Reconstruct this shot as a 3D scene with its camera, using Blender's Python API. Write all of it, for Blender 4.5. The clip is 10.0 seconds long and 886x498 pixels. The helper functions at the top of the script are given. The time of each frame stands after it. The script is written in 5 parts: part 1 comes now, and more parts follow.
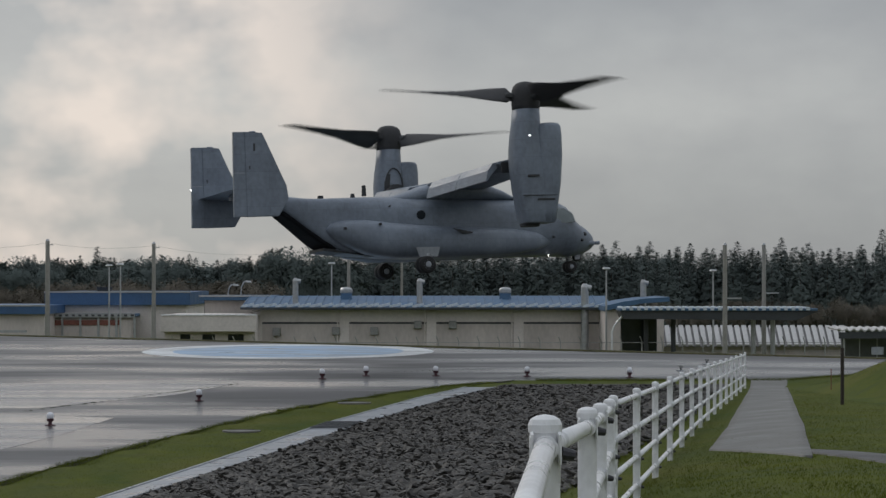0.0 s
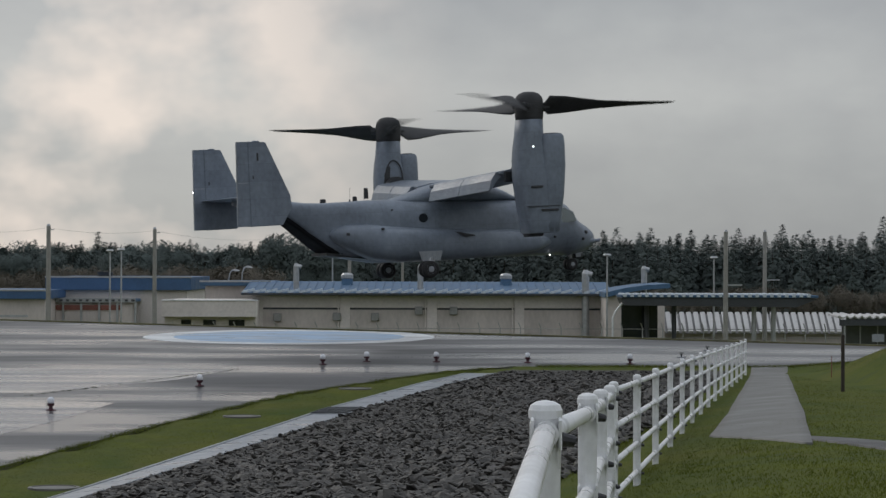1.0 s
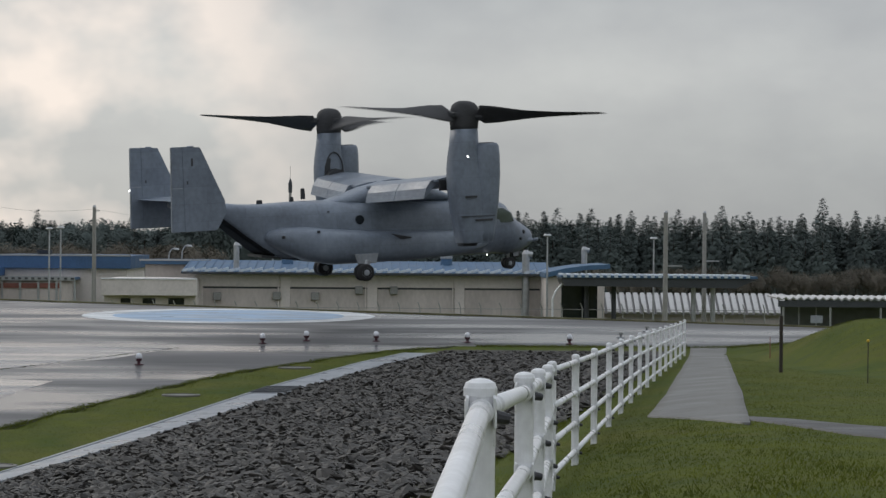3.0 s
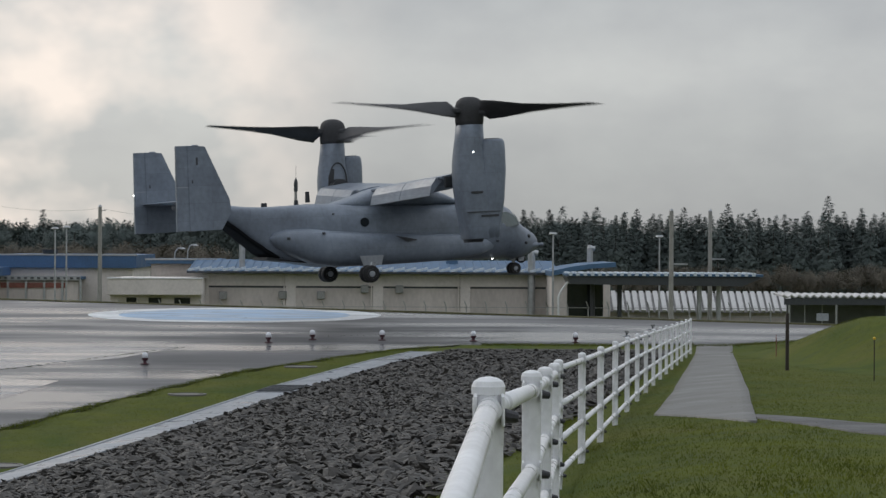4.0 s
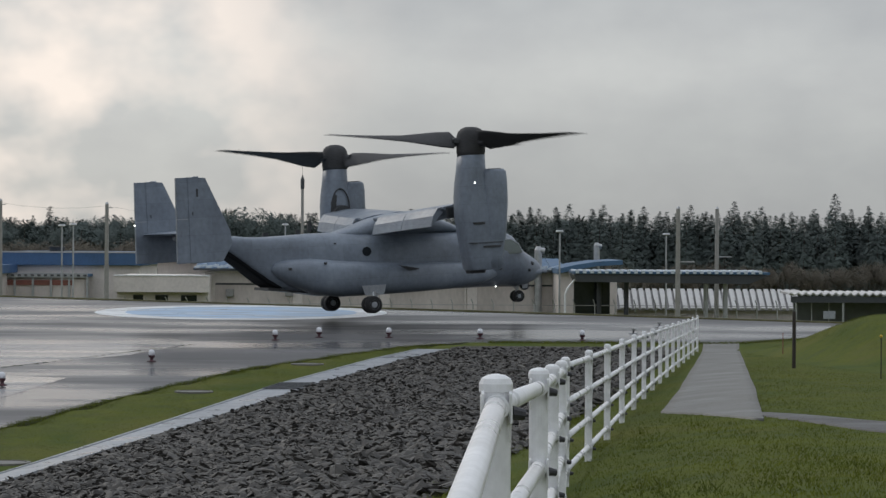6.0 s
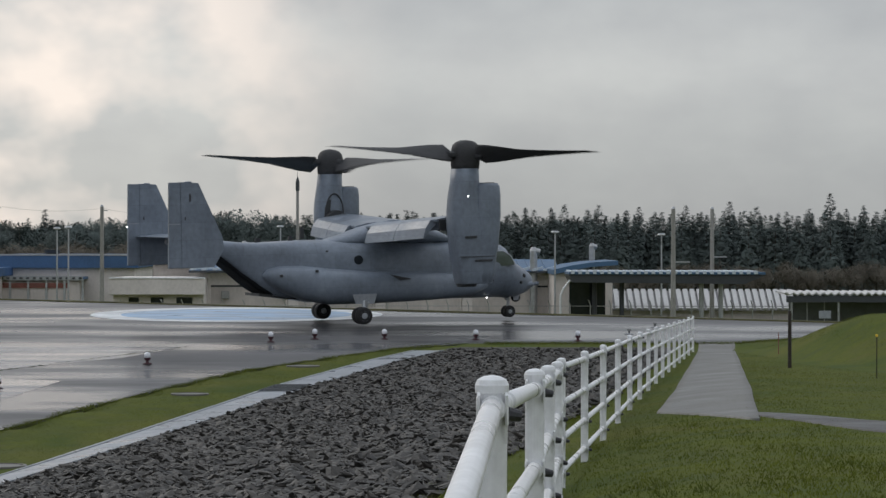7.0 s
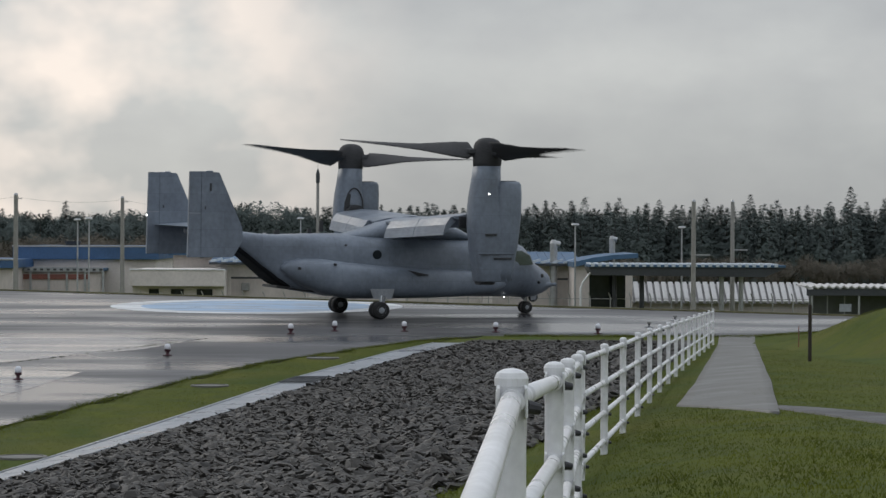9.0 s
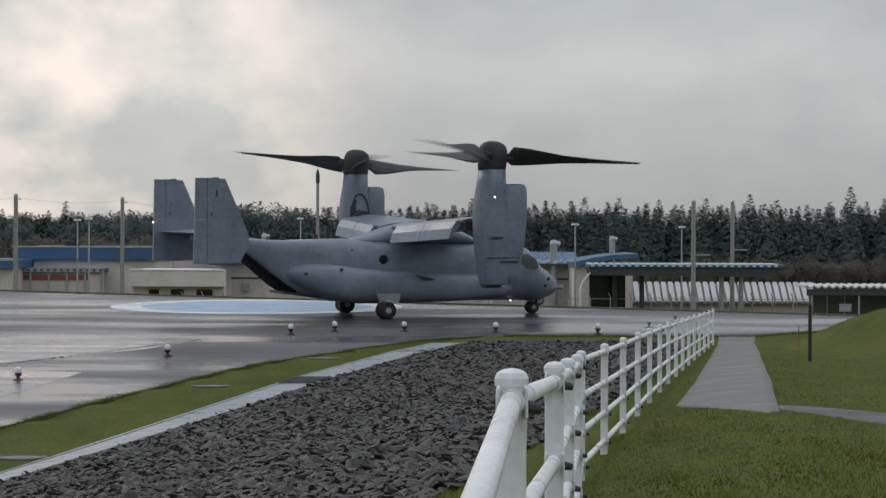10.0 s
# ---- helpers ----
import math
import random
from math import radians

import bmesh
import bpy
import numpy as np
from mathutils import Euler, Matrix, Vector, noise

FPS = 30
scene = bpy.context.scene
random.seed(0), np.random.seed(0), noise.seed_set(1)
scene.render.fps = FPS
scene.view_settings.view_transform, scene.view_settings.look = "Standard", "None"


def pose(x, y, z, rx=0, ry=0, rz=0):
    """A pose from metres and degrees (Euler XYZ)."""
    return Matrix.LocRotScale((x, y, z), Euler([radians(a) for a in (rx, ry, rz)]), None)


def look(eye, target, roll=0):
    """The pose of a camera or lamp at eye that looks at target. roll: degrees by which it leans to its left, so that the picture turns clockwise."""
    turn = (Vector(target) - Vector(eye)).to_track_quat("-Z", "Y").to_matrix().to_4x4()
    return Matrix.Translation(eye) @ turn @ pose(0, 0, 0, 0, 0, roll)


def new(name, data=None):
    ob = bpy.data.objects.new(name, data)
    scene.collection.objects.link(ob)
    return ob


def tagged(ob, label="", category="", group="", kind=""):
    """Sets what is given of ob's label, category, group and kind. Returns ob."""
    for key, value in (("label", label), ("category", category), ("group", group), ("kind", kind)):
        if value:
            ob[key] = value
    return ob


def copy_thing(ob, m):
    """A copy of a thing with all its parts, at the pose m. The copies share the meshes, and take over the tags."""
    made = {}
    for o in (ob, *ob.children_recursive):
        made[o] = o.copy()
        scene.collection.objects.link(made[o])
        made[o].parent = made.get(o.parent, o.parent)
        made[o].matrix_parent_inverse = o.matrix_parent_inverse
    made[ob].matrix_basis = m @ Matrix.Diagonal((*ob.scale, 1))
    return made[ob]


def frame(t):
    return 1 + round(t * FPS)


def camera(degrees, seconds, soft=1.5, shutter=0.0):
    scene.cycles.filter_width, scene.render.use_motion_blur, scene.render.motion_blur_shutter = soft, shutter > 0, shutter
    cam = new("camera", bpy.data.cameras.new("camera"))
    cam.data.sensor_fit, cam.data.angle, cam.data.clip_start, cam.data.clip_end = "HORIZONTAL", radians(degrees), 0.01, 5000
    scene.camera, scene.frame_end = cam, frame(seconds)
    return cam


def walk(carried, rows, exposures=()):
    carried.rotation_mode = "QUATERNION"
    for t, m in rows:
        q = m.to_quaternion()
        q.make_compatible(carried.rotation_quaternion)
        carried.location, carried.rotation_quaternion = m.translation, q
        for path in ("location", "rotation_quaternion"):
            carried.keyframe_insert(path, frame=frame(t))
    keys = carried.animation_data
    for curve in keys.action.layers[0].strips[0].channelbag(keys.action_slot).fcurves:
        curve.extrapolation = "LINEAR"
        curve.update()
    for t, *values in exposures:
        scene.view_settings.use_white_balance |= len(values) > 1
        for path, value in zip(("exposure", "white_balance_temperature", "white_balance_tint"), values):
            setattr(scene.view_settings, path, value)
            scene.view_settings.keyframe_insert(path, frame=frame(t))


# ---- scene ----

# ---- camera ----
EYE = Vector((0.0, 0.0, 3.0))
cam = camera(19.35, 10.0, soft=1.45, shutter=0.14)


def aim(yaw, pitch, roll, dx=0.0, dz=0.0):
    """View direction in degrees; dx and dz are the small sway of the hand-held camera."""
    return Matrix.Translation(EYE + Vector((dx, 0, dz))) @ pose(0, 0, 0, 90 + pitch, 0, yaw) @ pose(0, 0, 0, 0, 0, roll)


walk(cam, [
    (0, aim(0.000, 0.610, 0.000, 0.0000, 0.0000)),
    (0.5, aim(0.006, 0.436, -0.023, -0.0007, -0.0007)),
    (1, aim(0.020, 0.301, 0.170, 0.0000, -0.0014)),
    (1.5, aim(-0.054, 0.125, 0.510, 0.0034, -0.0027)),
    (1.7, aim(-0.199, 0.030, 0.515, 0.0068, -0.0034)),
    (2, aim(-0.747, -0.063, 0.520, 0.0123, -0.0041)),
    (2.5, aim(-1.310, -0.112, 0.498, 0.0137, -0.0055)),
    (4, aim(-1.168, -0.167, 0.300, 0.0068, -0.0068)),
    (4.5, aim(-1.008, -0.089, 0.437, 0.0068, -0.0041)),
    (5, aim(-1.074, -0.110, 0.298, 0.0068, -0.0068)),
    (5.5, aim(-0.967, -0.231, 0.403, 0.0048, -0.0082)),
    (7, aim(-1.125, -0.194, 0.097, 0.0041, -0.0068)),
    (7.5, aim(-0.943, -0.354, 0.091, 0.0055, -0.0082)),
    (8, aim(-0.812, -0.456, 0.009, 0.0027, -0.0082)),
    (8.5, aim(-0.732, -0.363, 0.147, 0.0027, -0.0082)),
    (9, aim(-0.682, -0.366, 0.236, 0.0048, -0.0055)),
    (9.5, aim(-0.647, -0.363, 0.144, 0.0048, -0.0082)),
    (10, aim(-0.683, -0.362, 0.184, 0.0048, -0.0055)),
], exposures=[(0.0, -0.22), (1.0, -0.16), (2.5, 0.0), (4.5, 0.08), (10.0, 0.08)])

# ---- sky, sun ----
SUN_AZ, SUN_EL = -38.0, 30.0       # degrees right of +y, above the horizon


def sky_world():
    w = bpy.data.worlds.new("overcast_sky")
    scene.world = w
    w.use_nodes = True
    nt = w.node_tree
    nt.nodes.clear()
    N, L = nt.nodes.new, nt.links.new
    out, bg = N("ShaderNodeOutputWorld"), N("ShaderNodeBackground")
    sky = N("ShaderNodeTexSky")
    sky.sky_type, sky.sun_disc = "NISHITA", False
    sky.sun_elevation, sky.sun_rotation = radians(SUN_EL), radians(SUN_AZ)
    tc = N("ShaderNodeTexCoord")

    def noise_at(scale, detail, sx, sy, sz, ox):
        m = N("ShaderNodeMapping")
        m.inputs["Scale"].default_value = (sx, sy, sz)
        m.inputs["Location"].default_value = (ox, ox * 0.7, ox * 0.3)
        n = N("ShaderNodeTexNoise")
        n.inputs["Scale"].default_value, n.inputs["Detail"].default_value = scale, detail
        n.inputs["Roughness"].default_value = 0.5
        L(tc.outputs["Generated"], m.inputs["Vector"])
        L(m.outputs["Vector"], n.inputs["Vector"])
        return n.outputs["Fac"]

    def ramp(fac, stops):
        r = N("ShaderNodeValToRGB")
        els = r.color_ramp.elements
        while len(els) < len(stops):
            els.new(0.5)
        for e, (p, c) in zip(els, stops):
            e.position, e.color = p, (*c, 1)
        L(fac, r.inputs["Fac"])
        return r.outputs["Color"]

    def mix(fac, a, b, mode="MIX"):
        m = N("ShaderNodeMix")
        m.data_type, m.blend_type = "RGBA", mode
        if isinstance(fac, float):
            m.inputs["Factor"].default_value = fac
        else:
            L(fac, m.inputs["Factor"])
        for s, v in ((m.inputs[6], a), (m.inputs[7], b)):
            if isinstance(v, tuple):
                s.default_value = (*v, 1)
            else:
                L(v, s)
        return m.outputs[2]

    sep = N("ShaderNodeSeparateXYZ")
    L(tc.outputs["Generated"], sep.inputs[0])
    # grey cloud deck, a little lighter in a band above the horizon
    deck = ramp(sep.outputs["Z"], [(0.0, (0.355, 0.372, 0.384)), (0.030, (0.410, 0.428, 0.440)), (0.065, (0.50, 0.512, 0.52)),
                                   (0.105, (0.42, 0.436, 0.455)), (0.3, (0.58, 0.61, 0.66)), (1.0, (0.74, 0.80, 0.88))])
    billow = ramp(noise_at(7.0, 5.0, 1.0, 1.0, 2.2, 3.1), [(0.3, (0.885, 0.892, 0.905)), (0.66, (1.05, 1.047, 1.037))])
    deck = mix(1.0, deck, billow, "MULTIPLY")
    small = ramp(noise_at(26.0, 4.0, 1.0, 1.0, 1.7, 1.3), [(0.3, (0.93, 0.93, 0.94)), (0.7, (1.06, 1.06, 1.05))])
    deck = mix(1.0, deck, small, "MULTIPLY")
    # thin, warm cloud towards the hidden sun
    to = Vector((-0.165, 1.0, 0.075)).normalized()
    dot = N("ShaderNodeVectorMath")
    dot.operation = "DOT_PRODUCT"
    dot.inputs[1].default_value = to
    nrm = N("ShaderNodeVectorMath")
    nrm.operation = "NORMALIZE"
    L(tc.outputs["Generated"], nrm.inputs[0])
    L(nrm.outputs[0], dot.inputs[0])
    near = N("ShaderNodeMapRange")
    near.inputs["From Min"].default_value, near.inputs["From Max"].default_value = 0.984, 0.9995
    near.interpolation_type = "SMOOTHERSTEP"
    L(dot.outputs["Value"], near.inputs["Value"])
    breaks = ramp(noise_at(16.0, 4.0, 1.0, 1.0, 1.4, 5.2), [(0.42, (0, 0, 0)), (0.62, (1, 1, 1))])
    mul = N("ShaderNodeMath")
    mul.operation = "MULTIPLY"
    L(near.outputs[0], mul.inputs[0])
    L(breaks, mul.inputs[1])
    deck = mix(mul.outputs[0], deck, (0.76, 0.69, 0.645))
    haze = mix(near.outputs[0], (1.0, 1.0, 1.0), (1.22, 1.20, 1.17))
    deck = mix(1.0, deck, haze, "MULTIPLY")
    dim = mix(1.0, sky.outputs[0], (0.09, 0.09, 0.09), "MULTIPLY")
    L(mix(0.94, dim, deck), bg.inputs["Color"])
    bg.inputs["Strength"].default_value = 1.0
    L(bg.outputs[0], out.inputs[0])


sky_world()
sun = new("sun", bpy.data.lights.new("sun", "SUN"))
sun.data.energy, sun.data.angle, sun.data.color = 0.6, radians(20), (1.0, 0.95, 0.88)
_a, _e = radians(SUN_AZ), radians(SUN_EL)
_to_sun = Vector((math.sin(_a) * math.cos(_e), math.cos(_a) * math.cos(_e), math.sin(_e)))
sun.matrix_world = look(_to_sun * 50, (0, 0, 0))

# ---- materials ----


def material(name, color, rough=0.6, metal=0.0, vary=0.15, scale=3.0, fine=40.0, bump=0.15, tint=None, streak=(1, 1, 1),
             rough_vary=0.1, per_object=0.0, island=0.0, emit=0.0, spec=0.5, coords="Object", bump_dist=0.01):
    """A surface with colour and gloss that vary at two scales."""
    m = bpy.data.materials.new(name)
    m.use_nodes = True
    nt = m.node_tree
    b = nt.nodes["Principled BSDF"]
    N, L = nt.nodes.new, nt.links.new
    tc, mp = N("ShaderNodeTexCoord"), N("ShaderNodeMapping")
    mp.inputs["Scale"].default_value = streak
    L(tc.outputs[coords], mp.inputs["Vector"])

    def tex(s, d):
        n = N("ShaderNodeTexNoise")
        n.inputs["Scale"].default_value, n.inputs["Detail"].default_value = s, d
        L(mp.outputs["Vector"], n.inputs["Vector"])
        return n.outputs["Fac"]

    big, small = tex(scale, 5), tex(fine, 3)
    add = N("ShaderNodeMath")
    add.operation = "MULTIPLY_ADD"
    add.inputs[1].default_value = 0.4
    L(small, add.inputs[0])
    half = N("ShaderNodeMath")
    half.operation = "MULTIPLY"
    half.inputs[1].default_value = 0.6
    L(big, half.inputs[0])
    L(half.outputs[0], add.inputs[2])
    r = N("ShaderNodeValToRGB")
    lo = tuple(max(0.0, c * (1 - 2.2 * vary)) for c in color)
    hi = tuple(min(1.0, c * (1 + 2.2 * vary)) for c in (tint or color))
    r.color_ramp.elements[0].position, r.color_ramp.elements[0].color = 0.3, (*lo, 1)
    r.color_ramp.elements[1].position, r.color_ramp.elements[1].color = 0.7, (*hi, 1)
    L(add.outputs[0], r.inputs["Fac"])
    col = r.outputs["Color"]
    if per_object or island:
        hsv = N("ShaderNodeHueSaturation")
        rng = N("ShaderNodeMapRange")
        k = per_object or island
        rng.inputs["To Min"].default_value, rng.inputs["To Max"].default_value = 1 - k, 1 + k
        if per_object:
            L(N("ShaderNodeObjectInfo").outputs["Random"], rng.inputs["Value"])
        else:
            L(N("ShaderNodeNewGeometry").outputs["Random Per Island"], rng.inputs["Value"])
        L(rng.outputs[0], hsv.inputs["Value"])
        L(col, hsv.inputs["Color"])
        col = hsv.outputs["Color"]
    L(col, b.inputs["Base Color"])
    rr = N("ShaderNodeMapRange")
    rr.inputs["From Min"].default_value, rr.inputs["From Max"].default_value = 0.3, 0.7
    rr.inputs["To Min"].default_value, rr.inputs["To Max"].default_value = max(0.02, rough - rough_vary), min(1, rough + rough_vary)
    L(big, rr.inputs["Value"])
    L(rr.outputs[0], b.inputs["Roughness"])
    b.inputs["Metallic"].default_value = metal
    b.inputs["Specular IOR Level"].default_value = spec
    if bump:
        bp = N("ShaderNodeBump")
        bp.inputs["Strength"].default_value, bp.inputs["Distance"].default_value = bump, bump_dist
        L(small, bp.inputs["Height"])
        L(bp.outputs[0], b.inputs["Normal"])
    if emit:
        b.inputs["Emission Color"].default_value = (*color, 1)
        b.inputs["Emission Strength"].default_value = emit
    return m


M = {
    "blade": material("grass_blade", (0.058, 0.086, 0.008), 0.9, spec=0.12, vary=0.2, scale=0.5, fine=6, bump=0, island=0.14, tint=(0.082, 0.094, 0.013)),
    "stone": material("dark_crushed_stone", (0.041, 0.037, 0.032), 0.62, vary=0.25, scale=6, fine=40, bump=0.5, island=0.55, bump_dist=0.01),
    "concrete": material("concrete", (0.30, 0.30, 0.29), 0.6, vary=0.15, scale=1.2, fine=18, bump=0.25, rough_vary=0.2),
    "drain": material("pale_wet_concrete", (0.26, 0.28, 0.302), 0.4, vary=0.10, scale=0.8, fine=14, bump=0.15, rough_vary=0.15),
    "path": material("wet_path", (0.124, 0.120, 0.108), 0.55, vary=0.15, scale=0.9, fine=9, bump=0.25, rough_vary=0.12),
    "side_path": material("wet_asphalt_path", (0.040, 0.039, 0.037), 0.55, vary=0.2, scale=0.9, fine=9, bump=0.25, rough_vary=0.12),
    "white_paint": material("white_paint", (0.76, 0.765, 0.775), 0.32, vary=0.09, scale=3, fine=22, bump=0.06, rough_vary=0.1),
    "black_iron": material("black_iron", (0.03, 0.03, 0.035), 0.5, vary=0.2, scale=20, fine=80),
    "haze_grey": material("grey_aircraft_paint", (0.176, 0.207, 0.252), 0.42, vary=0.12, scale=0.9, fine=7, bump=0.03, rough_vary=0.12, streak=(1, 1, 0.8)),
    "light_grey": material("light_grey_paint", (0.30, 0.32, 0.345), 0.45, vary=0.10, scale=1.5, fine=12, bump=0.04),
    "flap_grey": material("flap_grey_paint", (0.19, 0.22, 0.262), 0.45, vary=0.14, scale=1.5, fine=8, bump=0.04, streak=(1, 0.3, 1)),
    "dark_grey": material("dark_grey_paint", (0.035, 0.037, 0.040), 0.55, vary=0.2, scale=3, fine=30, bump=0.1),
    # near-black colour stands in for the shade inside the open cargo bay
    "bay_shade_black": material("painted_bay_shade", (0.011, 0.012, 0.014), 0.85, spec=0.08, vary=0.2, scale=3, fine=20),
    "blade_black": material("blade_paint", (0.052, 0.052, 0.054), 0.7, spec=0.25, vary=0.2, scale=2, fine=20, bump=0.03),
    "rubber": material("tyre_rubber", (0.018, 0.018, 0.019), 0.75, vary=0.2, scale=8, fine=60, bump=0.2),
    "steel": material("galvanised_steel", (0.42, 0.43, 0.44), 0.4, metal=0.7, vary=0.1, scale=4, fine=40, bump=0.05),
    "wall": material("cream_wall_panel", (0.585, 0.53, 0.495), 0.75, vary=0.08, scale=0.6, fine=6, bump=0.1, streak=(1, 1, 0.4)),
    "wall_light": material("pale_wall_panel", (0.70, 0.645, 0.61), 0.75, vary=0.07, scale=0.6, fine=6, bump=0.1),
    "blue_roof": material("blue_metal_roof", (0.072, 0.140, 0.235), 0.6, metal=0.0, spec=0.3, vary=0.12, scale=0.7, fine=8, bump=0.05),
    "deep_blue": material("deep_blue_fascia", (0.050, 0.115, 0.235), 0.5, vary=0.12, scale=0.7, fine=8, bump=0.05),
    "dark_eave": material("dark_eave", (0.05, 0.055, 0.06), 0.6, vary=0.15, scale=1, fine=10),
    "pole": material("concrete_pole", (0.30, 0.29, 0.27), 0.8, vary=0.1, scale=2, fine=20),
    "wood": material("dark_wood_post", (0.030, 0.022, 0.016), 0.7, vary=0.25, scale=3, fine=30, streak=(1, 1, 0.15)),
    "canopy_glass": material("tinted_canopy_glass", (0.20, 0.23, 0.24), 0.10, metal=0.6, vary=0.1, bump=0),
    "window": material("dark_glass", (0.02, 0.024, 0.028), 0.08, vary=0.1, bump=0),
    "lamp_glow": material("white_lamp", (1.0, 1.0, 0.97), 0.3, bump=0, emit=4.0),
    "needle": material("conifer_needles", (0.104, 0.126, 0.120), 0.9, spec=0.1, vary=0.10, scale=0.25, fine=2, bump=0, island=0.10),
    "leaf": material("scrub_leaves", (0.115, 0.100, 0.078), 0.85, vary=0.18, scale=0.4, fine=3, bump=0, island=0.2),
    "bark": material("bark", (0.05, 0.04, 0.03), 0.9, vary=0.2, scale=3, fine=20, bump=0.4),
    "red_trim": material("red_brown_trim", (0.22, 0.08, 0.06), 0.6, vary=0.15),
    "yellow": material("yellow_marker", (0.65, 0.42, 0.03), 0.5, vary=0.1),
}



def weathered_paint(m):
    """Adds panel-by-panel tone, fine seams and downward streaks to the aircraft grey."""
    nt = m.node_tree
    b = nt.nodes["Principled BSDF"]
    N, L = nt.nodes.new, nt.links.new
    src = b.inputs["Base Color"].links[0].from_socket
    tc, mp, br = N("ShaderNodeTexCoord"), N("ShaderNodeMapping"), N("ShaderNodeTexBrick")
    mp.inputs["Rotation"].default_value = (radians(90), 0, 0)
    L(tc.outputs["Object"], mp.inputs["Vector"])
    L(mp.outputs["Vector"], br.inputs["Vector"])
    br.inputs["Color1"].default_value, br.inputs["Color2"].default_value = (0.95, 0.95, 0.955, 1), (1.06, 1.06, 1.055, 1)
    br.inputs["Mortar"].default_value = (0.86, 0.86, 0.87, 1)
    br.inputs["Scale"].default_value, br.inputs["Mortar Size"].default_value = 1.0, 0.008
    br.inputs["Brick Width"].default_value, br.inputs["Row Height"].default_value = 1.35, 0.62
    st, sn = N("ShaderNodeMapping"), N("ShaderNodeTexNoise")
    st.inputs["Scale"].default_value = (1.0, 1.6, 0.7)
    L(tc.outputs["Object"], st.inputs["Vector"])
    L(st.outputs["Vector"], sn.inputs["Vector"])
    sn.inputs["Scale"].default_value, sn.inputs["Detail"].default_value = 1.6, 6
    r = N("ShaderNodeValToRGB")
    r.color_ramp.elements[0].position, r.color_ramp.elements[0].color = 0.30, (0.91, 0.91, 0.92, 1)
    r.color_ramp.elements[1].position, r.color_ramp.elements[1].color = 0.72, (1.09, 1.09, 1.08, 1)
    L(sn.outputs["Fac"], r.inputs["Fac"])
    for extra in (br.outputs["Color"], r.outputs["Color"]):
        x = N("ShaderNodeMix")
        x.data_type, x.blend_type = "RGBA", "MULTIPLY"
        x.inputs["Factor"].default_value = 1.0
        L(src, x.inputs[6])
        L(extra, x.inputs[7])
        src = x.outputs[2]
    L(src, b.inputs["Base Color"])


weathered_paint(M["haze_grey"])
weathered_paint(M["flap_grey"])


M["shed_white"] = material("shed_white", (0.52, 0.51, 0.50), 0.5, vary=0.1, scale=1, fine=10)


def turf_material():
    """Wet lawn: green with broad yellowed and bare brownish patches and a fine nap."""
    m = material("grass", (0.056, 0.085, 0.008), 0.9, vary=0.14, scale=1.3, fine=9, bump=0.12, spec=0.12, tint=(0.078, 0.090, 0.011), bump_dist=0.03)
    nt = m.node_tree
    b = nt.nodes["Principled BSDF"]
    N, L = nt.nodes.new, nt.links.new
    src = b.inputs["Base Color"].links[0].from_socket
    tc = N("ShaderNodeTexCoord")
    for scale, off, lo, hi, tone in ((0.30, 0.0, 0.50, 0.72, (0.128, 0.118, 0.022)), (0.85, 31.0, 0.60, 0.80, (0.110, 0.092, 0.028)), (0.5, 77.0, 0.54, 0.70, (0.032, 0.066, 0.008))):
        mp, n, r, x = N("ShaderNodeMapping"), N("ShaderNodeTexNoise"), N("ShaderNodeMapRange"), N("ShaderNodeMix")
        mp.inputs["Location"].default_value = (off, off, 0)
        mp.inputs["Scale"].default_value = (1.0, 0.6, 1.0)
        L(tc.outputs["Object"], mp.inputs["Vector"])
        L(mp.outputs["Vector"], n.inputs["Vector"])
        n.inputs["Scale"].default_value, n.inputs["Detail"].default_value = scale, 7
        r.inputs["From Min"].default_value, r.inputs["From Max"].default_value = lo, hi
        r.inputs["To Max"].default_value = 0.55
        L(n.outputs["Fac"], r.inputs["Value"])
        x.data_type = "RGBA"
        L(r.outputs[0], x.inputs["Factor"])
        L(src, x.inputs[6])
        x.inputs[7].default_value = (*tone, 1)
        src = x.outputs[2]
    L(src, b.inputs["Base Color"])
    return m


M["grass"] = turf_material()

# ---- mesh helpers ----


def part(name, bm, mat, parent=None, label="", smooth=False, at=None):
    """Links a bmesh as one mesh object under a thing or a part."""
    me = bpy.data.meshes.new(name)
    bmesh.ops.recalc_face_normals(bm, faces=bm.faces)
    bm.to_mesh(me)
    bm.free()
    me.materials.append(M[mat] if isinstance(mat, str) else mat)
    if smooth:
        me.polygons.foreach_set("use_smooth", [True] * len(me.polygons))
    ob = new(name, me)
    if at is not None:
        ob.matrix_basis = at
    if parent is not None:
        ob.parent = parent
    if label:
        tagged(ob, label)
    return ob


def empty(name, m, label, category, group="", kind=""):
    ob = new(name)
    ob.empty_display_size = 0.2
    ob.matrix_basis = m
    return tagged(ob, label, category, group, kind)


def box(bm, x0, x1, y0, y1, z0, z1, bevel=0.0):
    v = [bm.verts.new((x, y, z)) for x in (x0, x1) for y in (y0, y1) for z in (z0, z1)]
    fs = [bm.faces.new([v[i] for i in q]) for q in ((0, 1, 3, 2), (4, 6, 7, 5), (0, 4, 5, 1), (2, 3, 7, 6), (0, 2, 6, 4), (1, 5, 7, 3))]
    if bevel:
        es = list({e for f in fs for e in f.edges})
        bmesh.ops.bevel(bm, geom=es, offset=bevel, segments=1, affect="EDGES")
    return bm


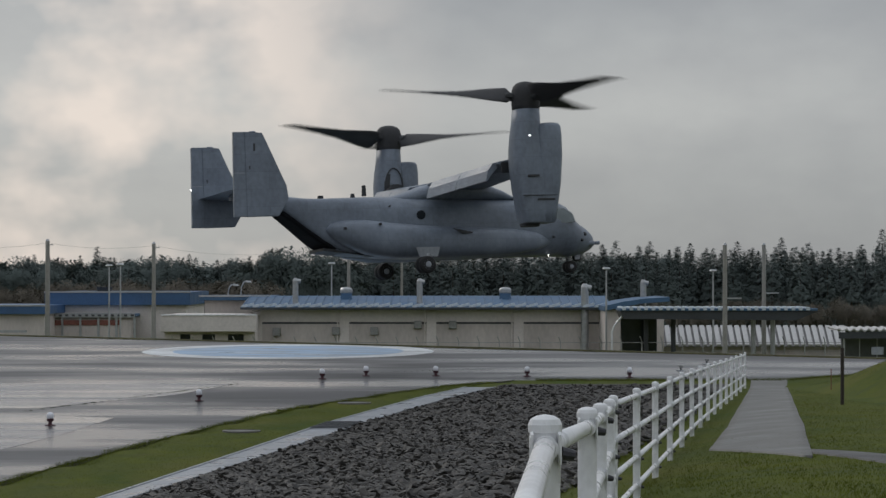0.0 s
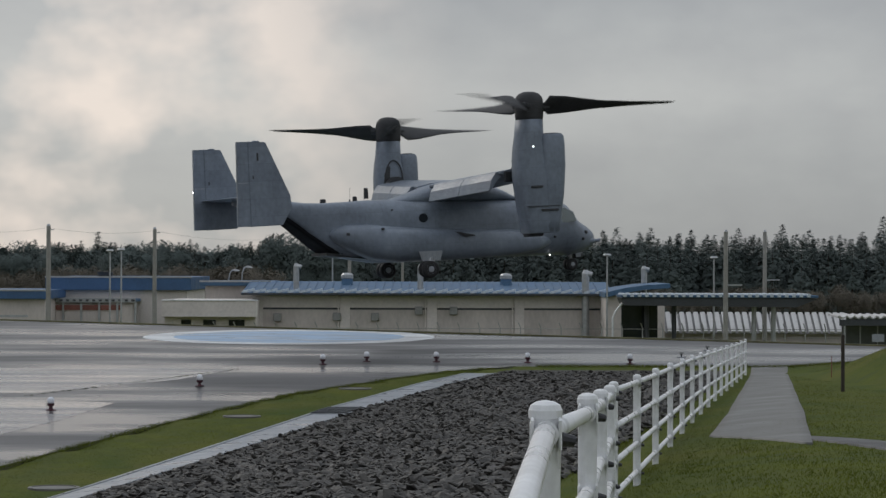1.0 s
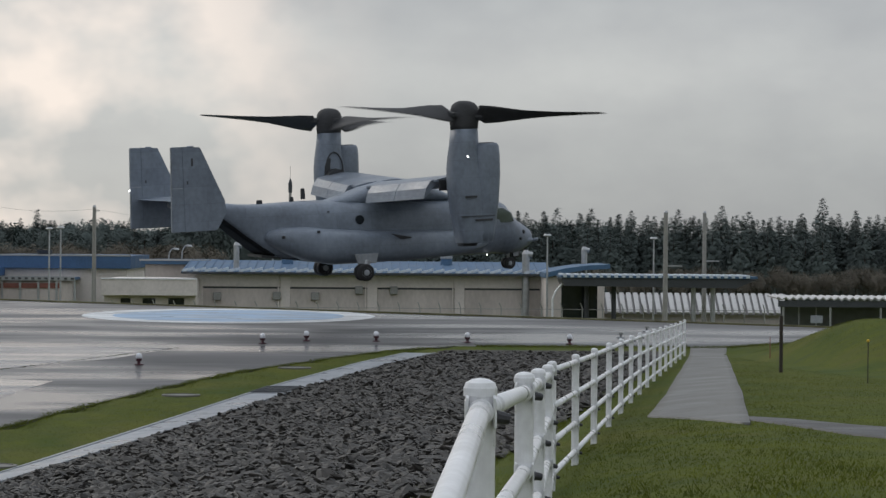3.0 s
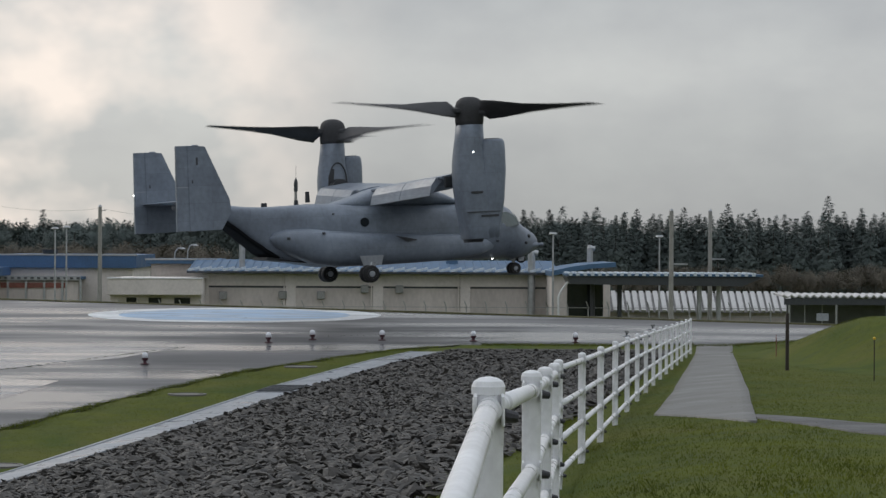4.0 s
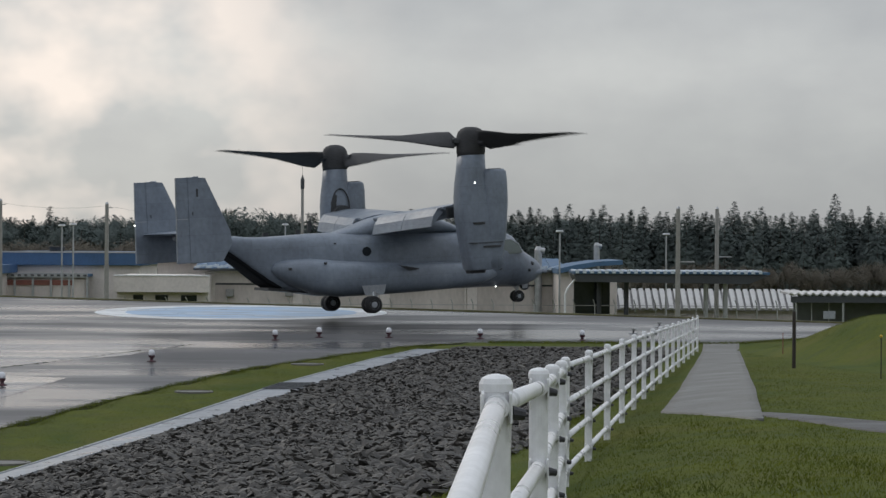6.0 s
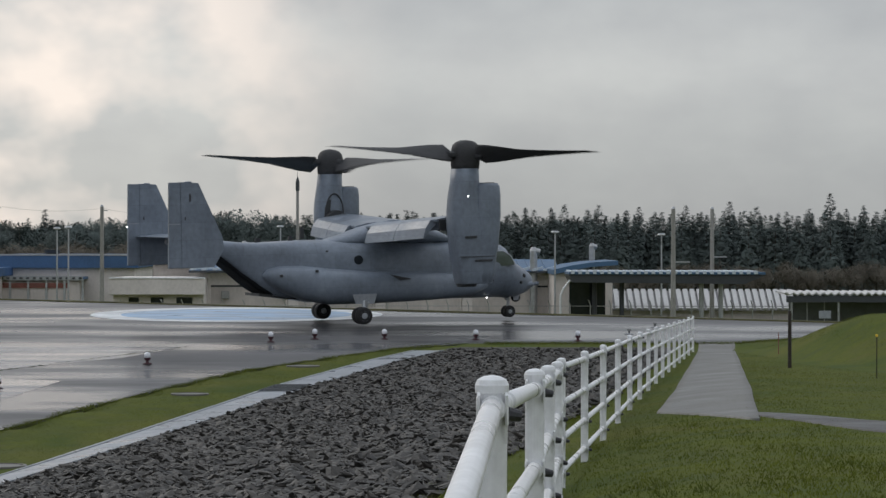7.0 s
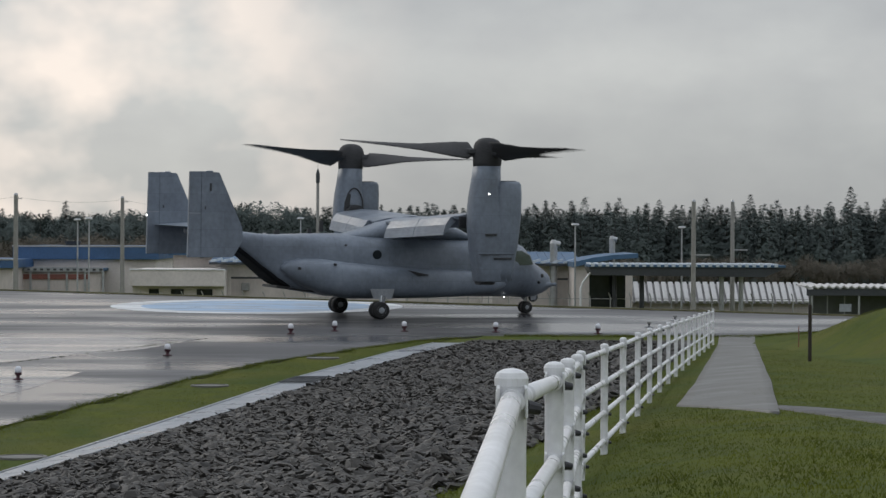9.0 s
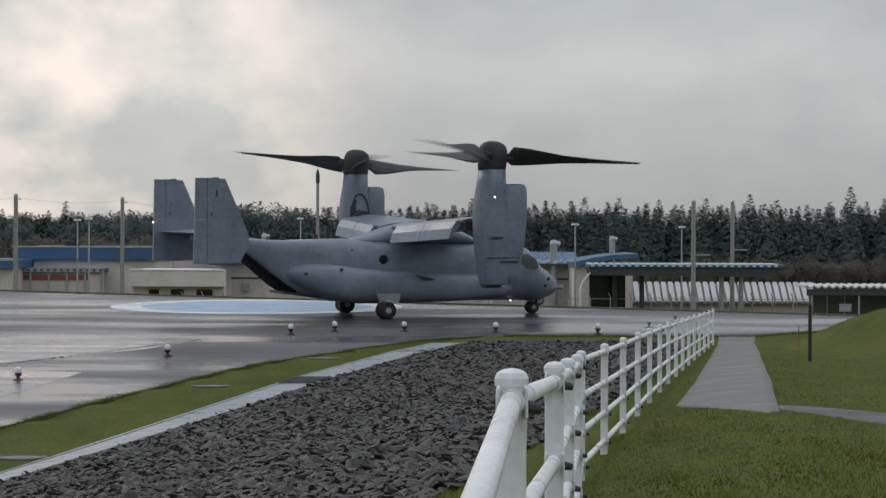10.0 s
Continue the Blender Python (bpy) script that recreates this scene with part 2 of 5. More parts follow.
def tube(bm, a, b, r0, r1=None, n=10, caps=True):
    a, b = Vector(a), Vector(b)
    r1 = r0 if r1 is None else r1
    w = (b - a).normalized()
    u = w.orthogonal().normalized()
    v = w.cross(u)
    ra, rb = [], []
    for i in range(n):
        c, s = math.cos(2 * math.pi * i / n), math.sin(2 * math.pi * i / n)
        ra.append(bm.verts.new(a + (u * c + v * s) * r0))
        rb.append(bm.verts.new(b + (u * c + v * s) * r1))
    for i in range(n):
        j = (i + 1) % n
        bm.faces.new((ra[i], ra[j], rb[j], rb[i]))
    if caps:
        bm.faces.new(ra[::-1])
        bm.faces.new(rb)
    return bm


def pipe(bm, pts, r, n=8):
    for a, b in zip(pts, pts[1:]):
        tube(bm, a, b, r, n=n)
    return bm


def lathe(bm, prof, n=20, cx=0, cy=0):
    """Turned form about the vertical: profile of (radius, z)."""
    rings = []
    for r, z in prof:
        rings.append([bm.verts.new((cx + r * math.cos(2 * math.pi * i / n), cy + r * math.sin(2 * math.pi * i / n), z)) for i in range(n)])
    for p, q in zip(rings, rings[1:]):
        for i in range(n):
            j = (i + 1) % n
            bm.faces.new((p[i], p[j], q[j], q[i]))
    bm.faces.new(rings[0][::-1])
    bm.faces.new(rings[-1])
    return bm


def loft(bm, secs, n=28, axis="x", caps=True):
    """Skin over superellipse sections: (station, centre a, centre b, half a, half b, power)."""
    rings = []
    for s, ca, cb, ha, hb, p in secs:
        ring = []
        for i in range(n):
            t = 2 * math.pi * i / n
            c, q = math.cos(t), math.sin(t)
            a = ca + ha * math.copysign(abs(c) ** (2 / p), c)
            b = cb + hb * math.copysign(abs(q) ** (2 / p), q)
            ring.append(bm.verts.new((s, a, b) if axis == "x" else (a, b, s)))
        rings.append(ring)
    for u, v in zip(rings, rings[1:]):
        for i in range(n):
            j = (i + 1) % n
            bm.faces.new((u[i], u[j], v[j], v[i]))
    if caps:
        bm.faces.new(rings[0][::-1])
        bm.faces.new(rings[-1])
    return bm


def prism(bm, outline, y0, y1, bevel=0.0):
    """An outline in x and z, given thickness from y0 to y1."""
    a = [bm.verts.new((x, y0, z)) for x, z in outline]
    b = [bm.verts.new((x, y1, z)) for x, z in outline]
    n = len(a)
    fs = [bm.faces.new(a), bm.faces.new(b[::-1])]
    for i in range(n):
        j = (i + 1) % n
        fs.append(bm.faces.new((a[i], a[j], b[j], b[i])))
    if bevel:
        es = list({e for f in fs for e in f.edges})
        bmesh.ops.bevel(bm, geom=es, offset=bevel, segments=2, affect="EDGES")
    return bm


def B():
    return bmesh.new()


def soup(name, verts, faces, mat, smooth=False):
    me = bpy.data.meshes.new(name)
    me.from_pydata(verts, [], faces)
    me.materials.append(M[mat])
    me.update()
    return new(name, me)

# ---- ground ----


def smooth01(t):
    t = min(1.0, max(0.0, t))
    return t * t * (3 - 2 * t)


def apron_z(y):
    return 0.0217 * (y - 100.0)


def crest_y(x):
    return 105.6 - 0.541 * max(-60.0, min(40.0, x))


def fence_x(y):
    return 0.245 + (y - 6.3) * 0.0775 + 0.021 * math.exp(-((y - 10.5) / 2.8) ** 2) if y < 22 else 1.44 + (y - 22) * 0.1245 + 0.000195 * (y - 22) ** 2


def drain_d(x, y):
    """Metres to the right of the drain channel's line."""
    return (x + 6.25) * 0.971 - (y - 48.4) * 0.237


MOUND = 1.2


def ground_z(x, y):
    yc = crest_y(x)
    z = apron_z(min(y, yc)) - 2.5 * smooth01((y - yc - 0.8) / 16.0)
    yy = max(6.3, y)
    c = max(0.0, 0.2333 - 0.00205 * yy - 3.2e-5 * max(0.0, yy - 34.0) ** 2)
    d = drain_d(x, yy)
    cap = drain_d(fence_x(yy), yy) + 1.5
    u = d - cap
    if u > 1:
        d = cap + 0.15 * (u - 1) * smooth01((u - 1) / 3) * smooth01((60 - yy) / 40)
    elif u > -1:
        d = cap - (1 - u) ** 2 / 4
    z += c * max(0.0, d) * (1.0 if y < yc else 0.0)
    z += MOUND * smooth01((x - 10.4 - 0.03 * (y - 70)) / 2.5) ** 0.75 * math.exp(-((y - 68) / 11.0) ** 2)
    if z < -2.3 and y > 90:
        z = -2.3
    return z


APRON = [(-70, -40), (-18.5, 0), (-12.2, 33), (-8.55, 52.5), (-6.95, 60.3), (-5.65, 65.7), (-3.9, 72.2), (-2.1, 76.5), (0.2, 81.6), (2.6, 84.3), (14.5, 84.2), (40, 83.5)]


def apron_edge_x(y):
    for (x0, y0), (x1, y1) in zip(APRON, APRON[1:]):
        if y0 <= y <= y1:
            return x0 + (x1 - x0) * (y - y0) / (y1 - y0)
    return 60.0 if y > 84 else -70.0


def on_apron(x, y):
    return x < apron_edge_x(y) and y < crest_y(x) + 0.5 if y < 84.4 else y < crest_y(x) + 0.5


def ground_sheet():
    xs = [-1500, -900, -500, -300, -200, -130, -90, -60] + [-40 + 0.8 * i for i in range(101)] + [50, 65, 90, 130, 200, 300, 500, 900, 1500]
    ys = [-300, -120, -60, -30, -15] + [-8 + 0.8 * i for i in range(175)] + [135, 145, 160, 190, 240, 320, 450, 650, 900, 1300, 2000, 3500]
    verts, faces = [], []
    for y in ys:
        for x in xs:
            z = ground_z(x, y)
            verts.append((x, y, z - (0.12 if on_apron(x, y) else 0.0)))
    n = len(xs)
    for j in range(len(ys) - 1):
        for i in range(n - 1):
            a = j * n + i
            faces.append((a, a + 1, a + n + 1, a + n))
    ob = soup("ground", verts, faces, "grass")
    ob.data.polygons.foreach_set("use_smooth", [True] * len(faces))
    tagged(ob, "wet green grass ground sloping down to the landing apron", "ground", kind="structure")


ground_sheet()


def asphalt_material():
    """Wet asphalt: dark where dry, glossy where the water stands, in long streaks."""
    m = bpy.data.materials.new("wet_asphalt")
    m.use_nodes = True
    nt = m.node_tree
    b = nt.nodes["Principled BSDF"]
    N, L = nt.nodes.new, nt.links.new
    tc = N("ShaderNodeTexCoord")

    def tex(scale, detail, st, rot=0.0):
        mp = N("ShaderNodeMapping")
        mp.inputs["Scale"].default_value, mp.inputs["Rotation"].default_value = st, (0, 0, radians(rot))
        L(tc.outputs["Object"], mp.inputs["Vector"])
        n = N("ShaderNodeTexNoise")
        n.inputs["Scale"].default_value, n.inputs["Detail"].default_value = scale, detail
        L(mp.outputs["Vector"], n.inputs["Vector"])
        return n.outputs["Fac"]

    def ramp(f, stops):
        r = N("ShaderNodeValToRGB")
        for e, (p, c) in zip(r.color_ramp.elements, stops):
            e.position, e.color = p, (*c, 1)
        L(f, r.inputs["Fac"])
        return r.outputs["Color"]

    wet = tex(0.22, 5, (0.35, 1.0, 1), 12)
    col = ramp(tex(0.35, 6, (0.4, 1, 1), 20), [(0.32, (0.030, 0.030, 0.033)), (0.68, (0.080, 0.078, 0.080))])
    grit = ramp(tex(30, 2, (1, 1, 1)), [(0.3, (0.75, 0.75, 0.75)), (0.7, (1.25, 1.25, 1.25))])
    mx = N("ShaderNodeMix")
    mx.data_type, mx.blend_type = "RGBA", "MULTIPLY"
    mx.inputs["Factor"].default_value = 1.0
    L(col, mx.inputs[6])
    L(grit, mx.inputs[7])
    L(mx.outputs[2], b.inputs["Base Color"])
    L(ramp(wet, [(0.40, (0.50, 0.50, 0.50)), (0.60, (0.19, 0.19, 0.19))]), b.inputs["Roughness"])
    b.inputs["Specular IOR Level"].default_value = 0.33
    bp = N("ShaderNodeBump")
    bp.inputs["Strength"].default_value, bp.inputs["Distance"].default_value = 0.25, 0.02
    L(tex(2.5, 4, (0.5, 1.6, 1)), bp.inputs["Height"])
    L(bp.outputs[0], b.inputs["Normal"])
    return m


M["asphalt"] = asphalt_material()


def apron():
    """Slab laid in cross strips from far left to the grass edge."""
    rows = sorted({-40.0, 0.0, 20.0, 33.0, 40.0, 52.5, 60.3, 65.7, 72.2, 76.5, 81.6, 83.95, 84.2, 86.0, 90.0, 95.0, 100.0, 105.6, 112.0, 120.0, 128.0, 138.0})
    bm = B()
    prev = None
    for y in rows:
        x1 = apron_edge_x(y) if y < 84.1 else min(40.0, (105.6 - y) / 0.541)
        x0 = -160.0 if y < 137 else -61.0
        row = [bm.verts.new((x, y, apron_z(y) + dz)) for x, dz in ((x0, 0), (x1, 0), (x1, -0.2))]
        if prev:
            bm.faces.new((prev[0], prev[1], row[1], row[0]))
            bm.faces.new((prev[1], prev[2], row[2], row[1]))
        prev = row
    ob = part("apron", bm, "asphalt")
    tagged(ob, "wet dark asphalt landing apron with shining puddles", "apron", kind="structure")
    return ob


apron()


def worn_paint(name, color):
    """Road paint worn through to the asphalt in streaks."""
    m = material(name, color, 0.4, vary=0.16, scale=0.8, fine=4, bump=0.1, rough_vary=0.15, streak=(0.4, 1.2, 1))
    nt = m.node_tree
    b = nt.nodes["Principled BSDF"]
    N, L = nt.nodes.new, nt.links.new
    src = b.inputs["Base Color"].links[0].from_socket
    tc, mp, n, r, x = N("ShaderNodeTexCoord"), N("ShaderNodeMapping"), N("ShaderNodeTexNoise"), N("ShaderNodeMapRange"), N("ShaderNodeMix")
    mp.inputs["Scale"].default_value, mp.inputs["Rotation"].default_value = (0.35, 1.3, 1), (0, 0, radians(14))
    L(tc.outputs["Object"], mp.inputs["Vector"])
    L(mp.outputs["Vector"], n.inputs["Vector"])
    n.inputs["Scale"].default_value, n.inputs["Detail"].default_value, n.inputs["Roughness"].default_value = 0.9, 7, 0.62
    r.inputs["From Min"].default_value, r.inputs["From Max"].default_value = 0.46, 0.66
    r.inputs["To Max"].default_value = 0.72
    L(n.outputs["Fac"], r.inputs["Value"])
    x.data_type = "RGBA"
    L(r.outputs[0], x.inputs["Factor"])
    L(src, x.inputs[6])
    x.inputs[7].default_value = (0.13, 0.135, 0.15, 1)
    L(x.outputs[2], b.inputs["Base Color"])
    return m


def painted_ring(name, cx, cy, r0, r1, color, label, lift):
    M[name] = worn_paint(name, color)
    bm = B()
    n = 64
    def at(r, i):
        a = 2 * math.pi * i / n
        x, y = cx + r * math.cos(a), cy + r * math.sin(a)
        return bm.verts.new((x, y, apron_z(y) + lift))
    outer = [at(r1, i) for i in range(n)]
    if r0:
        inner = [at(r0, i) for i in range(n)]
        for i in range(n):
            j = (i + 1) % n
            bm.faces.new((outer[i], outer[j], inner[j], inner[i]))
    else:
        bm.faces.new(outer)
    return tagged(part(name, bm, name), label, "marking", kind="structure")




def apron_patch(name, mat, pts, lift, label):
    bm = B()
    bm.faces.new([bm.verts.new((x, y, apron_z(y) + lift)) for x, y in pts])
    return tagged(part(name, bm, mat), label, "apron", kind="structure")


M["wet_slab"] = material("wet_concrete_slab", (0.145, 0.141, 0.145), 0.22, vary=0.30, scale=0.3, fine=1.8, bump=0.6, rough_vary=0.18, streak=(0.28, 2.2, 1), bump_dist=0.035)
M["joint_weed"] = material("joint_weed", (0.045, 0.05, 0.02), 0.9, vary=0.3, scale=2, fine=20, bump=0.5)
apron_patch("concrete_slab", "wet_slab", [(-34, 70.2), (-11.2, 71.4), (-7.9, 77.0), (-6.6, 82.0), (-9.5, 82.6), (-34, 81.0)], 0.004, "pale wet concrete slab in the apron")
apron_patch("concrete_slab", "wet_slab", [(-30, 40), (-13.2, 40), (-11.0, 53.0), (-9.2, 62.5), (-8.6, 68.0), (-11.6, 69.3), (-30, 68.0)], 0.004, "pale wet concrete slab in the apron")


def joint(a, b, w):
    """A weedy joint between slabs, with low tufts."""
    rng = np.random.default_rng(int(abs(a[1] * 7)))
    a, b = Vector(a), Vector(b)
    n = int((b - a).length / 0.12)
    bm = B()
    t = (b - a).normalized()
    for i in range(n):
        c = a.lerp(b, i / n)
        if rng.random() < 0.25:
            continue
        r = w * (0.5 + rng.random())
        x, y = c.x + rng.normal() * 0.03, c.y + rng.normal() * 0.03
        bmesh.ops.create_icosphere(bm, subdivisions=1, radius=r, matrix=Matrix.Translation((x, y, apron_z(y))) @ Matrix.Diagonal((1.8, 1.2, 0.45, 1)))
    tagged(part("weed_joint", bm, "joint_weed"), "line of low weeds in a joint between slabs", "weeds", kind="stuff")


joint((-11.3, 70.4), (-6.5, 82.2), 0.028)
joint((-30.0, 69.2), (-11.6, 70.2), 0.02)
joint((-2.2, 88.5), (5.0, 92.0), 0.015)

PAD = (-6.1, 102.6)
painted_ring("pad_blue", *PAD, 0.0, 4.55, (0.25, 0.41, 0.60), "faded pale blue disc painted on the landing apron", 0.004)
painted_ring("pad_white", *PAD, 4.55, 5.75, (0.70, 0.73, 0.76), "worn white ring painted round the landing disc", 0.004)


def strip(name, mat, pts, width, lift, thick, label, category):
    """A band that follows the ground along a line."""
    fine = []
    for (x0, y0), (x1, y1) in zip(pts, pts[1:]):
        k = max(1, int(math.hypot(x1 - x0, y1 - y0) / 1.0))
        fine += [(x0 + (x1 - x0) * i / k, y0 + (y1 - y0) * i / k) for i in range(k)]
    fine.append(pts[-1])
    bm = B()
    prev = None
    for i, (x, y) in enumerate(fine):
        xa, ya = fine[max(0, i - 1)]
        xb, yb = fine[min(len(fine) - 1, i + 1)]
        t = Vector((xb - xa, yb - ya)).normalized()
        nx, ny = t.y * width / 2, -t.x * width / 2
        row = []
        for sx, dz in ((-1, -thick), (-1, 0), (1, 0), (1, -thick)):
            px, py = x + nx * sx, y + ny * sx
            row.append(bm.verts.new((px, py, ground_z(px, py) + lift + dz)))
        if prev:
            for k in range(3):
                bm.faces.new((prev[k], row[k], row[k + 1], prev[k + 1]))
        prev = row
    return tagged(part(name, bm, mat, smooth=True), label, category, kind="structure")


DRAIN = [(-15.0, 0), (-10.6, 24), (-8.2, 36), (-6.5, 45), (-4.62, 54.7), (-2.5, 65.9), (-0.2, 75.5), (0.95, 79.3)]


def drain_x(y):
    for (x0, y0), (x1, y1) in zip(DRAIN, DRAIN[1:]):
        if y0 <= y <= y1:
            return x0 + (x1 - x0) * (y - y0) / (y1 - y0)
    return 0.95 + 0.3 * (y - 79.3)


strip("drain_channel", "drain", DRAIN, 0.95, 0.020, 0.3, "pale wet concrete drain channel between grass and gravel", "drain")


def drain_covers(parent):
    """Cast covers laid end to end in the channel between two low kerbs."""
    y = 36.0
    while y < 78.6:
        rows = [(drain_x(q), q) for q in (y + 0.012, y + 0.99, y + 1.97)]
        for name, u0, u1, up in (("kerb", -0.475, -0.405, 0.052), ("cover", -0.395, 0.395, 0.036), ("kerb", 0.405, 0.475, 0.052)):
            bm = B()
            prev = None
            for x, q in rows:
                ring = [bm.verts.new((x + u, q, ground_z(x + u, q) + h)) for u, h in ((u0, 0.0), (u0, up), (u1, up), (u1, 0.0))]
                if prev:
                    for k in range(3):
                        bm.faces.new((prev[k], ring[k], ring[k + 1], prev[k + 1]))
                else:
                    bm.faces.new(ring)
                prev = ring
            bm.faces.new(prev[::-1])
            part(name, bm, "drain_cover" if name == "cover" else "drain", parent)
        y += 2.0


M["drain_cover"] = material("wet_cast_cover", (0.245, 0.265, 0.292), 0.36, vary=0.14, scale=0.9, fine=10, bump=0.15, rough_vary=0.15, per_object=0.08)
drain_covers(bpy.data.objects["drain_channel"])
# grated cover over the channel
_bm = B()
for _i in range(7):
    _y = 64.2 + 0.28 * _i
    _x = drain_x(_y)
    box(_bm, _x - 0.46, _x + 0.46, _y, _y + 0.12, ground_z(_x, _y) + 0.05, ground_z(_x, _y) + 0.075)
tagged(part("drain_grate", _bm, "dark_eave"), "dark steel grate across the drain channel", "grate", kind="structure")


def band(name, mat, left, right, lift, label, category, rows=110, cols=8):
    """A paved band between two edges, laid on the ground."""
    def on(pts, t):
        k = t * (len(pts) - 1)
        i = min(int(k), len(pts) - 2)
        return [pts[i][c] + (pts[i + 1][c] - pts[i][c]) * (k - i) for c in (0, 1)]
    bm = B()
    grid = []
    for j in range(rows + 1):
        a, b = on(left, j / rows), on(right, j / rows)
        # worn, grass-bitten edges
        a[0] += 0.012 * math.sin(j * 0.17) * math.sin(j * 0.11 + 1) + 0.004 * math.sin(j * 1.9)
        b[0] += 0.012 * math.sin(j * 0.15 + 2) * math.sin(j * 0.09) + 0.004 * math.sin(j * 1.7)
        row = []
        for i in range(cols + 1):
            x, y = a[0] + (b[0] - a[0]) * i / cols, a[1] + (b[1] - a[1]) * i / cols
            row.append(bm.verts.new((x, y, ground_z(x, y) + lift)))
        a0, b0 = row[0].co, row[-1].co
        grid.append(row)
    for p, q in zip(grid, grid[1:]):
        for i in range(len(p) - 1):
            bm.faces.new((p[i], p[i + 1], q[i + 1], q[i]))
    rim = [r[0] for r in grid] + grid[-1][1:] + [r[-1] for r in grid[-2::-1]] + grid[0][-2:0:-1]
    low = [bm.verts.new((v.co.x, v.co.y, v.co.z - 0.12)) for v in rim]
    for i in range(len(rim)):
        j = (i + 1) % len(rim)
        bm.faces.new((rim[i], rim[j], low[j], low[i]))
    return tagged(part(name, bm, mat, smooth=True), label, category, kind="structure")


PATH_LEFT = [(3.62, 35.4), (4.80, 44.0), (5.90, 52.6), (7.70, 66.5), (10.0, 84.3)]
PATH_RIGHT = [(4.25, 29.9), (5.70, 41.0), (7.05, 51.8), (8.85, 66.0), (11.15, 84.3)]
PATH_LINE = [(4.0, 33.0), (5.2, 42.5), (6.45, 52.2), (8.28, 66.2), (10.6, 84.3)]
band("footpath", "path", PATH_LEFT, PATH_RIGHT, 0.018, "wet grey concrete footpath through the grass", "path")
band("side_path", "side_path", [(4.10, 32.4), (4.52, 32.0), (4.95, 30.6), (5.40, 29.1), (7.4, 24.5)], [(4.06, 32.2), (4.42, 31.2), (4.66, 28.9), (4.88, 26.8), (6.4, 21.8)], 0.016, "narrow wet path branching off across the lawn", "path", rows=26)


M["verge"] = material("rough_verge", (0.11, 0.105, 0.055), 0.9, vary=0.28, scale=0.8, fine=8, bump=0.5, spec=0.1)
strip("grass_verge", "verge", [(x, crest_y(x) + 0.25) for x in range(-36, 30, 3)], 0.6, 0.05, 0.4, "low rough grass verge along the far apron edge", "verge")


def gravel_edge(y):
    """Right-hand limit of the gravel, short of the fence."""
    return fence_x(y) - 0.6 - 0.75 * math.exp(-((y - 23) / 13.0) ** 2)


def stones():
    rng = np.random.default_rng(4)
    base = []
    for k in range(6):
        bm = B()
        bmesh.ops.create_icosphere(bm, subdivisions=1, radius=1)
        for v in bm.verts:
            v.co *= 0.72 + 0.5 * noise.noise(v.co * 1.4 + Vector((k * 7.1, 0, 0)))+ 0.12 * rng.random()
        vs = np.array([v.co[:] for v in bm.verts])
        base.append((vs, [[v.index for v in f.verts] for f in bm.faces]))
        bm.free()
    verts, faces, off = [], [], 0
    count = 0
    while count < 52000:
        y = 14 + 70 * rng.random() ** 1.2
        x = -14 + 22 * rng.random()
        if x < drain_x(y) + 0.42 or x > gravel_edge(y) - 0.3 * noise.noise((x, y * 0.4, 0)) or y > 81.2:
            continue
        s = (0.038 + 0.058 * rng.random() ** 2) * (1.3 if rng.random() < 0.1 else 1)
        vs, fs = base[count % 6]
        e = Euler((rng.normal() * 0.34, rng.normal() * 0.30, rng.random() * 6)).to_matrix()
        p = vs * np.array([1.55, 1.05, 0.26 + 0.16 * rng.random()]) * s
        p = p @ np.array(e).T
        p += np.array([x, y, ground_z(x, y) + s * 0.35])
        verts.append(p)
        faces += [[i + off for i in f] for f in fs]
        off += len(vs)
        count += 1
    ob = soup("gravel_stones", np.concatenate(verts).tolist(), faces, "stone")
    tagged(ob, "bed of loose dark grey crushed stones", "gravel", kind="stuff")


def gravel_bed():
    verts, faces = [], []
    ny, nx = 130, 16
    for j in range(ny + 1):
        y = 2 + 79.8 * j / ny
        for i in range(nx + 1):
            xl = drain_x(y) + 0.45
            xr = gravel_edge(y) - 0.05
            x = xl + (xr - xl) * i / nx
            verts.append((x, y, ground_z(x, y) + 0.02))
    for j in range(ny):
        for i in range(nx):
            a = j * (nx + 1) + i
            faces.append((a, a + 1, a + nx + 2, a + nx + 1))
    ob = soup("gravel_bed", verts, faces, "stone_bed")
    tagged(ob, "dark gravel bed under the loose stones", "gravel", kind="structure")


M["stone_bed"] = material("fine_dark_gravel", (0.036, 0.033, 0.030), 0.75, vary=0.35, scale=5, fine=16, bump=1.0, bump_dist=0.06)
gravel_bed()
stones()


